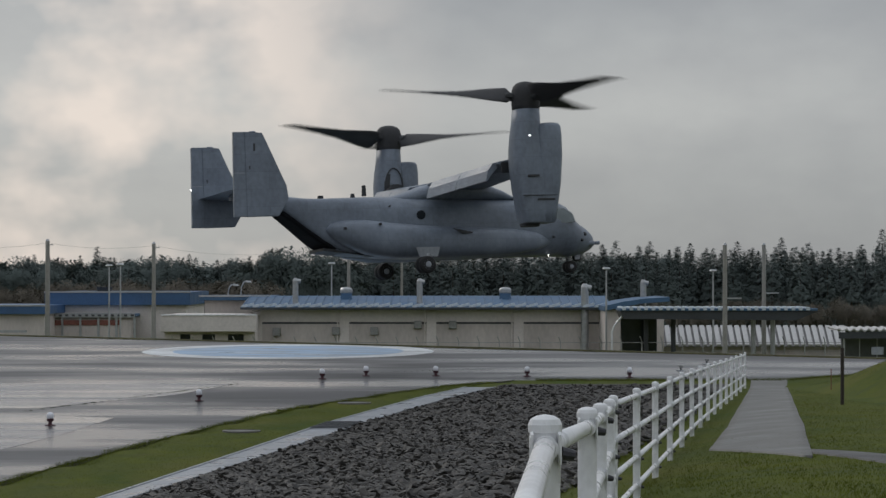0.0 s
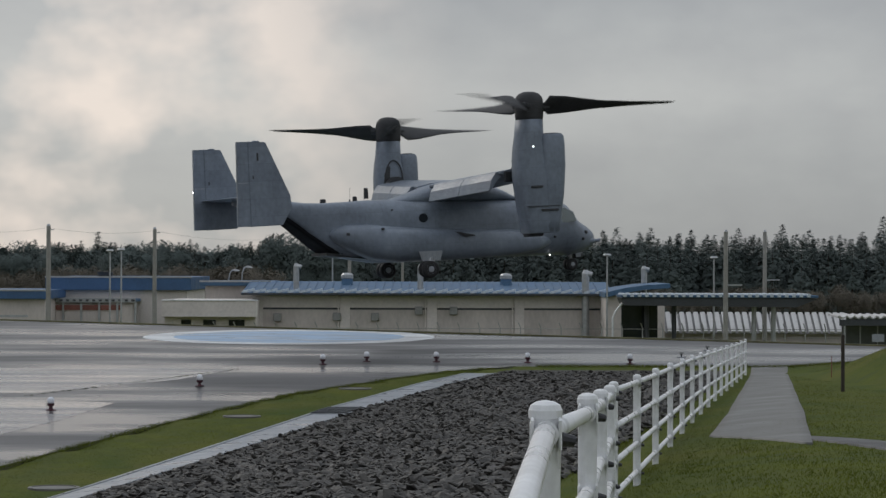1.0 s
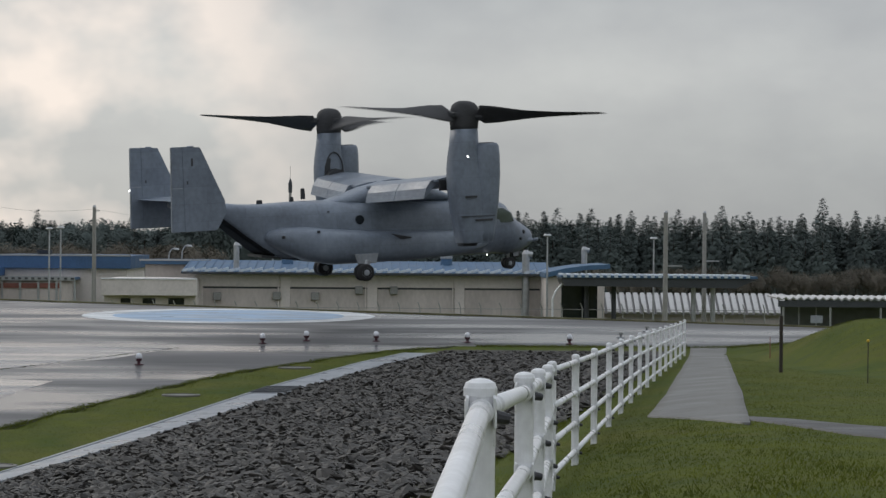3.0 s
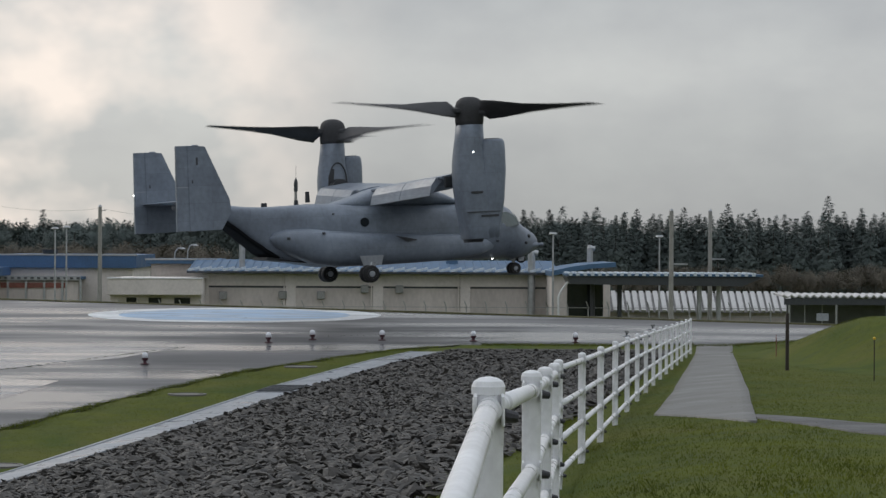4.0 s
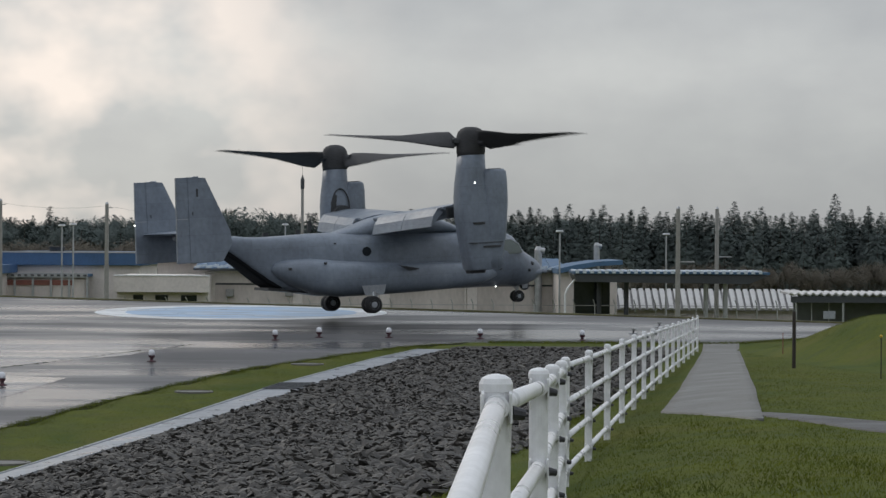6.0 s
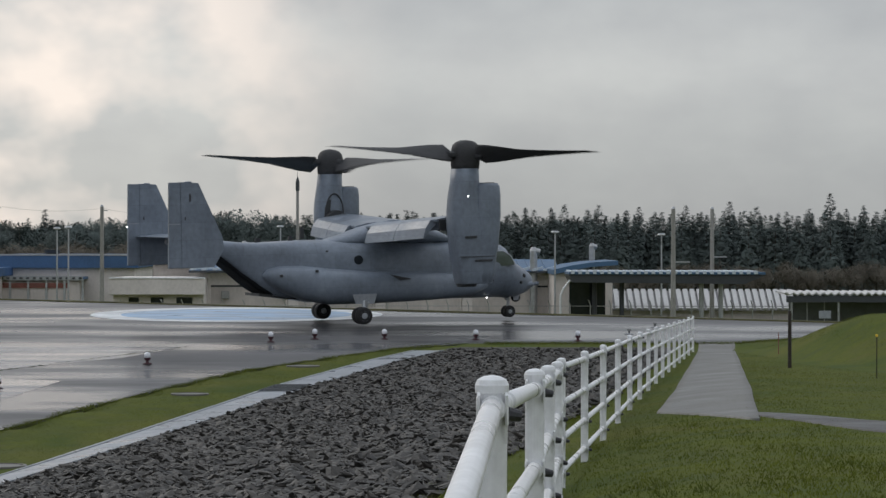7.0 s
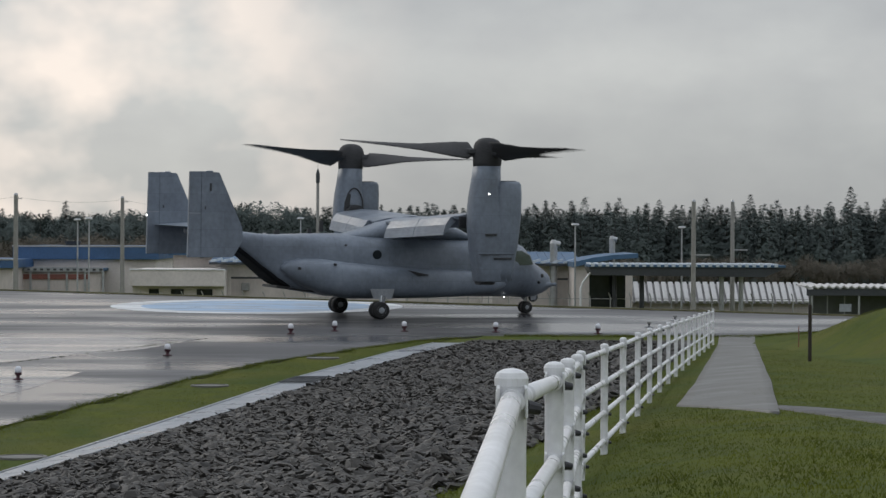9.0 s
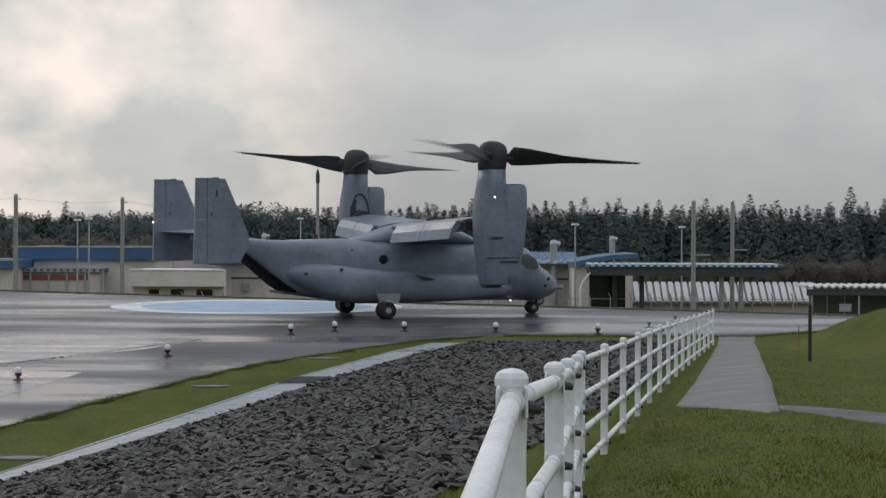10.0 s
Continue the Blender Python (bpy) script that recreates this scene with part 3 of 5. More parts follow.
def grass_blades():
    rng = np.random.default_rng(9)
    verts, faces = [], []
    n = 0

    def blade(x, y, h, w):
        nonlocal n
        z = ground_z(x, y)
        a = 2.8 * (rng.random() - 0.5)
        lx, ly = 2.6 * h * (rng.random() - 0.5), 2.6 * h * (rng.random() - 0.5)
        dx, dy = w * math.cos(a), w * math.sin(a)
        verts.extend([(x - dx, y - dy, z - 0.01), (x + dx, y + dy, z - 0.01), (x + lx, y + ly, z + h)])
        faces.append((n, n + 1, n + 2))
        n += 3

    tries = 0
    while tries < 150000:
        tries += 1
        y = 11 + 74 * rng.random() ** 1.6
        right = rng.random() < 0.72
        if right:
            x = fence_x(y) - 0.9 + (0.2 * y + 1.6 - fence_x(y) + 0.9) * rng.random()
            px = np.interp(y, [p[1] for p in PATH_LINE], [p[0] for p in PATH_LINE])
            if y > 38.2 and abs(x - px) < 0.66:
                continue
        else:
            y = 42 + 43 * rng.random()
            x0, x1 = apron_edge_x(min(y, 84.1)), drain_x(y) - 0.5
            x = x0 + (x1 - x0) * rng.random()
            if y > 82:
                x = x0 + (14 - x0) * rng.random()
        h = (0.008 + 0.014 * rng.random()) * (1 + 0.8 * max(0, noise.noise((x * 0.7, y * 0.3, 2))))
        blade(x, y, h, 0.004 + 0.004 * rng.random())
    for k in range(14):
        cx, cy = [(2.35, 27), (2.05, 19.5), (0.6, 17), (-0.2, 21), (3.1, 30)][k % 5]
        cx, cy = cx + rng.normal() * 0.25, cy + rng.normal() * 0.6
        for _ in range(18):
            blade(cx + rng.normal() * 0.05, cy + rng.normal() * 0.08, 0.05 + 0.08 * rng.random(), 0.005)
    # longer tufts hang over the margins of the verge
    for _ in range(16000):
        y = 42 + 42 * rng.random()
        side = rng.random()
        x = apron_edge_x(min(y, 84.1)) + 0.10 * rng.normal() if side < 0.55 else drain_x(y) - 0.5 + 0.05 * rng.normal()
        k = max(0.0, 0.6 + noise.noise((x * 0.9, y * 0.9, 5)))
        blade(x, y, (0.02 + 0.05 * rng.random()) * k, 0.007)
    for _ in range(5000):
        blade(3.0 + 12 * rng.random(), 83.9 + 0.25 * rng.normal(), 0.03 + 0.06 * rng.random(), 0.01)
    for _ in range(9000):
        y = 14 + 46 * rng.random()
        x = gravel_edge(y) + 0.14 * rng.normal()
        blade(x, y, 0.02 + 0.05 * rng.random(), 0.005)
    ob = soup("grass_blades", verts, faces, "blade")
    ob.data.polygons.foreach_set("use_smooth", [True] * len(faces))
    nap = rng.normal(size=(len(verts), 3)) * 0.22 + np.array([0, -0.15, 1.0])
    ob.data.normals_split_custom_set_from_vertices((nap / np.linalg.norm(nap, axis=1)[:, None]).tolist())
    tagged(ob, "short wet green grass with rough tufts", "grass", kind="stuff")


grass_blades()

# ---- tiltrotor aircraft: x forward, y to its left, z up from the tyres' contact ----
ROTORS, WHEELS = [], []


def mirror_y(bm, s):
    if s > 0:
        for v in bm.verts:
            v.co.y = -v.co.y
    return bm


def rotor_blade_bm(angle, sense):
    """A long twisted, tapered blade, broad inboard and fine at the tip."""
    bm = B()
    rings = []
    for r, chord, twist, thick in ((0.34, 0.26, 44, 0.16), (0.52, 0.34, 44, 0.15), (0.68, 0.92, 42, 0.13), (1.2, 0.96, 35, 0.12),
                                   (2.4, 0.74, 20, 0.085), (3.4, 0.62, 13, 0.06), (4.4, 0.50, 8, 0.045), (5.02, 0.40, 6, 0.03), (5.14, 0.20, 6, 0.02)):
        a = radians(twist) * sense
        ring = []
        for k in range(10):
            t = 2 * math.pi * k / 10
            u, w = chord * 0.5 * math.cos(t) - 0.12 * chord, thick * 0.5 * math.sin(t)
            ring.append(bm.verts.new((r, u * math.cos(a) - w * math.sin(a), u * math.sin(a) + w * math.cos(a) + 0.037 * r - 0.13)))
        rings.append(ring)
    for p, q in zip(rings, rings[1:]):
        for i in range(10):
            j = (i + 1) % 10
            bm.faces.new((p[i], p[j], q[j], q[i]))
    bm.faces.new(rings[0][::-1])
    bm.faces.new(rings[-1])
    bmesh.ops.rotate(bm, verts=bm.verts, cent=(0, 0, 0), matrix=Matrix.Rotation(radians(angle), 3, "Z"))
    return bm


def wheel_bm(r, w):
    bm = B()
    n = 28
    prof = [(r * 0.55, -w / 2), (r * 0.86, -w / 2), (r * 0.97, -w * 0.36), (r, -w * 0.15), (r, w * 0.15), (r * 0.97, w * 0.36), (r * 0.86, w / 2), (r * 0.55, w / 2)]
    lathe(bm, prof, n)
    bmesh.ops.rotate(bm, verts=bm.verts, cent=(0, 0, 0), matrix=Matrix.Rotation(radians(90), 3, "X"))
    return bm


def rim_bm(r, w):
    bm = B()
    lathe(bm, [(r * 0.12, -w * 0.53), (r * 0.34, -w * 0.53), (r * 0.40, -w * 0.40), (r * 0.53, -w * 0.46), (r * 0.56, -w * 0.52), (r * 0.56, w * 0.52), (r * 0.53, w * 0.46),
               (r * 0.40, w * 0.40), (r * 0.34, w * 0.53), (r * 0.12, w * 0.53)], 20)
    bmesh.ops.rotate(bm, verts=bm.verts, cent=(0, 0, 0), matrix=Matrix.Rotation(radians(90), 3, "X"))
    return bm


def tiltrotor():
    craft = empty("tiltrotor_aircraft", pose(0, 97, 3), "grey military tiltrotor aircraft landing with its engines upright", "aircraft")
    g = "haze_grey"
    body = part("fuselage", loft(B(), [
        (7.62, 0, 1.15, 0.10, 0.12, 2), (7.56, 0, 1.16, 0.24, 0.24, 2.1), (7.44, 0, 1.18, 0.40, 0.34, 2.2), (7.18, 0, 1.21, 0.64, 0.49, 2.3), (6.85, 0, 1.26, 0.86, 0.64, 2.4),
        (6.62, 0, 1.35, 0.97, 0.74, 2.5), (6.48, 0, 1.45, 1.03, 0.87, 2.5), (6.32, 0, 1.57, 1.08, 0.97, 2.5),
        (6.0, 0, 1.67, 1.16, 1.05, 2.4), (5.4, 0, 1.69, 1.21, 1.07, 2.7), (4.4, 0, 1.70, 1.24, 1.07, 3.0), (2.5, 0, 1.74, 1.26, 1.10, 3.2), (0.3, 0, 1.78, 1.26, 1.14, 3.2),
        (-0.9, 0, 1.82, 1.24, 1.14, 3.0), (-1.7, 0, 1.86, 1.20, 1.10, 3.6), (-2.5, 0, 1.885, 1.13, 1.045, 5), (-3.0, 0, 1.935, 1.08, 0.985, 6), (-3.5, 0, 2.075, 1.0, 0.835, 6), (-4.1, 0, 2.32, 0.88, 0.62, 5),
        (-4.9, 0, 2.71, 0.66, 0.34, 3.2), (-5.8, 0, 2.95, 0.42, 0.17, 2.2), (-6.7, 0, 3.03, 0.20, 0.10, 2)], n=36), g, craft, smooth=True)
    part("wing_fairing", loft(B(), [
        (-1.2, 0, 2.78, 0.30, 0.05, 2.2), (-0.7, 0, 2.82, 0.62, 0.13, 2.3), (0.0, 0, 2.90, 0.80, 0.24, 2.5), (0.7, 0, 3.02, 0.90, 0.36, 2.6), (1.6, 0, 3.12, 0.95, 0.46, 2.6),
        (2.8, 0, 3.10, 0.95, 0.44, 2.5), (3.7, 0, 2.95, 0.80, 0.24, 2.3), (4.4, 0, 2.78, 0.5, 0.06, 2)], n=28), g, craft, smooth=True)
    # open loading bay under the tail: solid block, inner shade painted near-black
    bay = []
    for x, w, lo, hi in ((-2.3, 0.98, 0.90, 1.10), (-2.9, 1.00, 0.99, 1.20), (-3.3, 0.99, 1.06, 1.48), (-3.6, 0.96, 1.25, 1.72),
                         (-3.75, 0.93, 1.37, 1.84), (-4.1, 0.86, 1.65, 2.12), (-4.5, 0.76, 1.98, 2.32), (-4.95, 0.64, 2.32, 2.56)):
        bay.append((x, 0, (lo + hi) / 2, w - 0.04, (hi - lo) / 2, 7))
    part("bay_shade_block", loft(B(), bay, n=24), "bay_shade_black", craft, "near-black block standing for the shade inside the open cargo bay")
    part("ramp", prism(B(), [(-1.5, 0.74), (-3.5, 0.98), (-3.5, 1.08), (-1.5, 0.86)], -0.86, 0.86, 0.01), "dark_grey", craft, "lowered dark grey loading ramp")
    for s in (-1, 1):
        sp = loft(B(), [(-3.45, 1.14, 1.72, 0.04, 0.05, 2), (-3.25, 1.16, 1.70, 0.34, 0.26, 2.1), (-2.8, 1.18, 1.60, 0.56, 0.46, 2.3), (-2.0, 1.20, 1.42, 0.68, 0.63, 2.5),
                        (-1.0, 1.22, 1.27, 0.74, 0.66, 2.6), (0.4, 1.22, 1.20, 0.74, 0.60, 2.6), (2.2, 1.20, 1.17, 0.66, 0.54, 2.6), (3.8, 1.14, 1.16, 0.50, 0.48, 2.5),
                        (4.8, 1.05, 1.17, 0.30, 0.36, 2.3), (5.4, 0.98, 1.18, 0.14, 0.16, 2)], n=26)
        if s < 0:
            for v in sp.verts:
                v.co.y = -v.co.y
        spon = part("sponson", sp, g, craft, smooth=True)
        # upright tail fin with rudder
        fin = part("tail_fin", prism(B(), [(-6.94, 5.14), (-6.27, 5.10), (-5.43, 3.20), (-5.38, 2.75), (-5.75, 2.14), (-6.94, 2.12)], s * 2.75 - 0.09, s * 2.75 + 0.09, 0.02), g, craft)
        part("rudder", prism(B(), [(-6.93, 5.13), (-6.93, 2.13), (-7.40, 2.13), (-7.33, 5.13)], s * 2.75 - 0.086, s * 2.75 + 0.086, 0.012), g, fin)
        bm = B()
        box(bm, -6.75, -6.50, s * 2.75 - 0.1, s * 2.75 + 0.1, 5.09, 5.16, 0.03)
        part("fin_cap", bm, g, fin)
        bm = B()
        box(bm, -6.62, -6.56, s * 2.85 - 0.012, s * 2.85 + 0.012, 4.45, 4.72)
        part("fin_marking", bm, "dark_grey", fin, "small dark marking")
        bm = B()
        box(bm, -7.36, -6.96, s * 2.75 - 0.093, s * 2.75 + 0.093, 3.66, 3.685)
        part("rudder_seam", bm, "light_grey", fin, "pale rudder hinge seam")
        bm = B()
        box(bm, -6.80, -6.76, s * 2.75 - 0.097, s * 2.75 + 0.097, 3.80, 3.92)
        part("fin_marking", bm, "dark_grey", fin, "small dark marking")
        # wing panel and drooped flaperon
        bm = B()
        rings = []
        for y, x0, x1, z, t in ((0.6, 0.75, 3.25, 3.36, 0.50), (6.35, 1.25, 3.25, 3.62, 0.44)):
            prof = ((x0, -0.02), (x0, 0.05), (x0 + 0.5, 0.16 * t / 0.25 * 0.5), (x1 - 1.0, 0.5 * t), (x1 - 0.35, 0.42 * t), (x1, 0.05), (x1 - 0.3, -0.4 * t), (x1 - 1.1, -0.5 * t), (x0 + 0.5, -0.2))
            rings.append([bm.verts.new((px, s * y, z + pz)) for px, pz in prof])
        for i in range(9):
            j = (i + 1) % 9
            bm.faces.new((rings[0][i], rings[0][j], rings[1][j], rings[1][i]))
        bm.faces.new(rings[0])
        bm.faces.new(rings[1][::-1])
        wing = part("wing", bm, g, craft)
        for y0, y1 in ((1.25, 3.65), (3.69, 6.10)):
            bm = B()
            rr = []
            for y in (y0, y1):
                k = (y - 0.6) / 5.75
                hx, hz = 0.78 + 0.5 * k, 3.37 + 0.26 * k
                rr.append([bm.verts.new((hx + a, s * y, hz + b)) for a, b in ((0.04, 0.06), (-0.12, 0.02), (-0.30, -0.24), (-0.40, -0.60), (-0.36, -0.62), (-0.10, -0.30), (0.10, -0.10))])
            for i in range(7):
                j = (i + 1) % 7
                bm.faces.new((rr[0][i], rr[0][j], rr[1][j], rr[1][i]))
            bm.faces.new(rr[0])
            bm.faces.new(rr[1][::-1])
            part("flaperon", bm, "flap_grey", wing, "lowered light grey flap")
        bm = B()
        tube(bm, (2.05, s * 6.2, 3.56), (2.05, s * 6.75, 3.56), 0.42, 0.46, 18)
        box(bm, 1.35, 2.9, s * 6.36 - 0.05, s * 6.36 + 0.05, 3.28, 3.66, 0.02)
        part("tilt_spindle", bm, "dark_grey", wing, "dark tilt joint between wing and engine")
        # upright engine nacelle
        yc = s * 7.1
        nac = part("nacelle", loft(B(), [
            (1.43, 2.30, yc, 0.55, 0.48, 7), (1.46, 2.30, yc, 0.57, 0.50, 7), (1.9, 2.26, yc, 0.62, 0.54, 4), (2.6, 2.19, yc, 0.69, 0.58, 3), (3.4, 2.10, yc, 0.67, 0.60, 3),
            (4.0, 2.03, yc, 0.60, 0.58, 2.8), (4.45, 2.02, yc, 0.55, 0.55, 2.6), (4.9, 2.04, yc, 0.50, 0.52, 2.3), (5.42, 2.07, yc, 0.475, 0.49, 2.1)], n=28, axis="z"), g, craft, smooth=True)
        eng = part("engine_cowl", loft(B(), [
            (1.47, 2.50, yc + s * 0.1, 0.38, 0.40, 6), (1.9, 2.58, yc + s * 0.1, 0.42, 0.44, 3), (2.8, 2.68, yc + s * 0.1, 0.47, 0.52, 3), (3.8, 2.74, yc + s * 0.1, 0.50, 0.56, 3),
            (4.5, 2.76, yc + s * 0.1, 0.49, 0.54, 3), (4.80, 2.78, yc + s * 0.1, 0.45, 0.50, 3), (4.90, 2.80, yc + s * 0.1, 0.36, 0.42, 3)], n=24, axis="z"), g, nac, smooth=True)
        bm = B()
        loft(bm, [(4.895, 2.82, yc + s * 0.1, 0.28, 0.34, 2.5), (4.925, 2.82, yc + s * 0.1, 0.26, 0.32, 2.5)], n=18, axis="z")
        part("air_intake", bm, "dark_grey", nac, "dark engine air intake")
        bm = B()
        loft(bm, [(1.32, 2.08, yc - s * 0.1, 0.30, 0.32, 3.2), (1.45, 2.10, yc - s * 0.1, 0.34, 0.36, 3.2)], n=20, axis="z")
        part("exhaust", bm, "dark_grey", nac, "dark exhaust outlet")
        for x0, x1, y0, z0, z1 in ((1.80, 2.22, 0.675, 3.02, 3.09), (2.15, 2.80, 0.635, 2.20, 2.27), (2.58, 2.74, 0.645, 4.12, 4.16)):
            bm = B()
            box(bm, x0, x1, yc + s * (y0 - 0.14), yc + s * (y0 - 0.03), z0, z1, 0.008)
            part("vent", bm, "dark_grey", nac, "dark vent slot")
        bm = B()
        box(bm, 1.62, 2.88, yc + s * 0.50, yc + s * 0.592, 2.36, 2.385)
        part("panel_seam", bm, "dark_grey", nac, "dark panel seam")
        bm = B()
        bmesh.ops.create_icosphere(bm, subdivisions=2, radius=0.028, matrix=Matrix.Translation((1.95, yc + s * 0.55, 4.46)))
        part("position_light", bm, "lamp_glow", nac, "small white light")
        # inner hatch outline on the inboard side
        bm = B()
        arc = [radians(205 - 11.5 * k) for k in range(20)]
        pipe(bm, [(2.05 + 0.36 * math.cos(q), yc - s * 0.565, 3.92 + 0.72 * math.sin(q)) for q in arc], 0.028, 6)
        prism(bm, [(1.62, 3.55), (1.66, 4.10), (1.80, 4.42), (1.90, 4.40), (1.86, 4.05), (1.90, 3.62)], yc - s * 0.50, yc - s * 0.592)
        part("access_hatch", bm, "dark_grey", nac, "dark curved hatch gap")
        # proprotor with spinner and three blades
        rotor = new("proprotor")
        rotor.empty_display_size = 0.3
        rotor.parent = craft
        rotor.matrix_basis = pose(2.10, yc, 5.96)
        bm = B()
        lathe(bm, [(0.475, -0.60), (0.50, -0.42), (0.51, -0.1), (0.50, 0.12), (0.45, 0.27), (0.35, 0.37), (0.20, 0.43), (0.05, 0.445)], 24)
        part("spinner", bm, "blade_black", rotor, "dark rounded rotor hub", smooth=True)
        for k in range(3):
            bl = part("blade", rotor_blade_bm(120 * k, s), "blade_black", rotor, smooth=True)
            bm = B()
            tube(bm, (0.38, 0, -0.11), (0.72, 0, -0.09), 0.17, 0.14, 12)
            box(bm, 0.45, 0.66, 0.10, 0.24, -0.15, 0.01, 0.02)
            bmesh.ops.rotate(bm, verts=bm.verts, cent=(0, 0, 0), matrix=Matrix.Rotation(radians(120 * k), 3, "Z"))
            part("blade_grip", bm, "dark_grey", bl, "dark metal blade grip")
        ROTORS.append((rotor, s))
        # main landing gear
        leg = part("main_gear_leg", tube(B(), (0.02, s * 2.2, 0.33), (0.25, s * 1.72, 1.0), 0.085, 0.10, 12), "steel", craft, "steel main landing gear leg")
        bm = B()
        tube(bm, (0.55, s * 1.65, 0.95), (0.08, s * 2.2, 0.46), 0.05, n=8)
        tube(bm, (-0.07, s * 1.98, 0.36), (-0.07, s * 2.52, 0.36), 0.06, n=10)
        part("gear_strut", bm, "steel", leg)
        bm = B()
        prism(bm, [(-0.32, 0.98), (0.62, 0.98), (0.52, 0.62), (-0.20, 0.62)], s * 1.98 - 0.02, s * 1.98 + 0.02, 0.012)
        part("gear_door", bm, "light_grey", craft, "light grey landing gear door")
        for off in (-0.18, 0.18):
            hub = new("main_wheel")
            hub.empty_display_size = 0.1
            hub.parent = craft
            hub.matrix_basis = pose(-0.07, s * (2.25 + off), 0.315)
            part("tyre", wheel_bm(0.315, 0.25), "rubber", hub, smooth=True)
            part("rim", rim_bm(0.315, 0.25), "light_grey", hub, smooth=True)
            WHEELS.append((hub, 0.315))
        # cockpit side glass
        bm = B()
        prism(bm, [(6.44, 1.86), (6.30, 2.18), (5.98, 2.36), (5.50, 2.36), (5.50, 1.92), (5.9, 1.80)], s * 1.06 - 0.10, s * 1.06 + 0.06, 0.02)
        part("side_window", bm, "canopy_glass", body, "grey tinted cockpit side window")
        bm = B()
        pipe(bm, [(6.46, s * 1.09, 1.85), (6.32, s * 1.10, 2.19), (5.99, s * 1.10, 2.38), (5.48, s * 1.10, 2.38)], 0.028)
        pipe(bm, [(5.95, s * 1.12, 1.80), (5.93, s * 1.11, 2.37)], 0.02)
        part("window_frame", bm, "light_grey", body, "pale frame of the cockpit side window")
        for px, pz, r in ((6.98, 1.42, 0.08), (6.80, 1.18, 0.06)):
            bm = B()
            bmesh.ops.create_uvsphere(bm, u_segments=12, v_segments=8, radius=r, matrix=Matrix.Translation((px, s * (0.74 - 0.9 * (px - 6.98)), pz)))
            part("nose_sensor", bm, "dark_grey", body, "dark round sensor blister", smooth=True)
        bm = B()
        lathe(bm, [(0.02, 0), (0.17, 0), (0.17, 0.05), (0.02, 0.05)], 18)
        bmesh.ops.rotate(bm, verts=bm.verts, cent=(0, 0, 0), matrix=Matrix.Rotation(radians(90), 3, "X"))
        bmesh.ops.translate(bm, vec=(0.20, s * 1.25 + 0.025, 2.205), verts=bm.verts)
        part("round_window", bm, "window", body, "small round dark window")
        bm = B()
        prism(bm, [(1.15, 1.66), (1.95, 1.50), (1.95, 1.46), (1.55, 1.44)], s * 1.93 - 0.03, s * 1.93 + 0.03, 0.01)
        part("scoop", bm, "dark_grey", spon, "dark air scoop")
        for px, pz, w in ((-1.6, 1.86, 0.09), (3.2, 1.50, 0.07), (-2.95, 1.72, 0.1), (5.5, 1.30, 0.07), (-1.0, 2.55, 0.06)):
            bm = B()
            yy = 1.80 if pz < 2 and px < 2 else 1.22
            box(bm, px - w / 2, px + w / 2, s * yy - 0.06, s * yy + 0.06, pz - w / 2, pz + w / 2, 0.01)
            part("port_cover", bm, "dark_grey", body)
    # tailplane
    bm = B()
    rings = []
    for y in (-2.7, 2.7):
        rings.append([bm.verts.new((x, y, 3.20 + z)) for x, z in ((-7.1, 0.0), (-6.4, 0.07), (-5.7, 0.09), (-5.4, 0.0), (-5.7, -0.08), (-6.4, -0.07))])
    for i in range(6):
        bm.faces.new((rings[0][i], rings[0][(i + 1) % 6], rings[1][(i + 1) % 6], rings[1][i]))
    bm.faces.new(rings[0])
    bm.faces.new(rings[1][::-1])
    part("tailplane", bm, g, craft)
    # windscreen: four panes with frames between them
    for s in (-1, 1):
        for a, b in ((0.05, 0.48), (0.53, 0.88)):
            bm = B()
            q = [bm.verts.new((6.66 - 0.25 * (b_ * b_), s * b_, 1.94 - 0.25 * b_ * b_)) for b_ in (a, b)]
            q += [bm.verts.new((5.98 - 0.12 * (b_ * b_), s * b_ * 0.95, 2.52 - 0.2 * b_ * b_)) for b_ in (b, a)]
            f = bm.faces.new(q)
            r = bmesh.ops.extrude_face_region(bm, geom=[f])
            bmesh.ops.translate(bm, vec=(0.06, 0, 0.06), verts=[v for v in r["geom"] if isinstance(v, bmesh.types.BMVert)])
            part("windscreen_pane", bm, "canopy_glass", body, "sloping tinted windscreen pane")
        bm = B()
        pipe(bm, [(6.72, s * 0.50, 1.92), (6.02, s * 0.49, 2.54), (5.7, s * 0.48, 2.64)], 0.035)
        pipe(bm, [(6.50, s * 0.92, 1.78), (5.95, s * 0.87, 2.42), (5.5, s * 0.9, 2.52)], 0.04)
        part("window_frame", bm, "light_grey", body, "light grey windscreen frame")
    bm = B()
    tube(bm, (6.6, -0.62, 1.06), (7.45, -0.45, 1.08), 0.13, 0.10, 14)
    tube(bm, (7.45, -0.45, 1.08), (7.70, -0.42, 1.09), 0.055, 0.075, 12)
    part("refuelling_probe", bm, "haze_grey", craft, smooth=True)
    bm = B()
    bmesh.ops.create_uvsphere(bm, u_segments=16, v_segments=10, radius=0.19, matrix=Matrix.Translation((6.95, 0, 0.60)))
    tube(bm, (6.95, 0, 0.6), (6.95, 0, 0.9), 0.17, n=16)
    part("sensor_turret", bm, "dark_grey", craft, "dark sensor ball under the nose", smooth=True)
    leg = part("nose_gear_leg", tube(tube(B(), (6.63, 0, 0.225), (6.66, 0, 0.85), 0.065, n=12), (6.66, 0, 0.45), (6.25, 0, 0.8), 0.035, n=8), "steel", craft, "steel nose landing gear leg")
    bm = B()
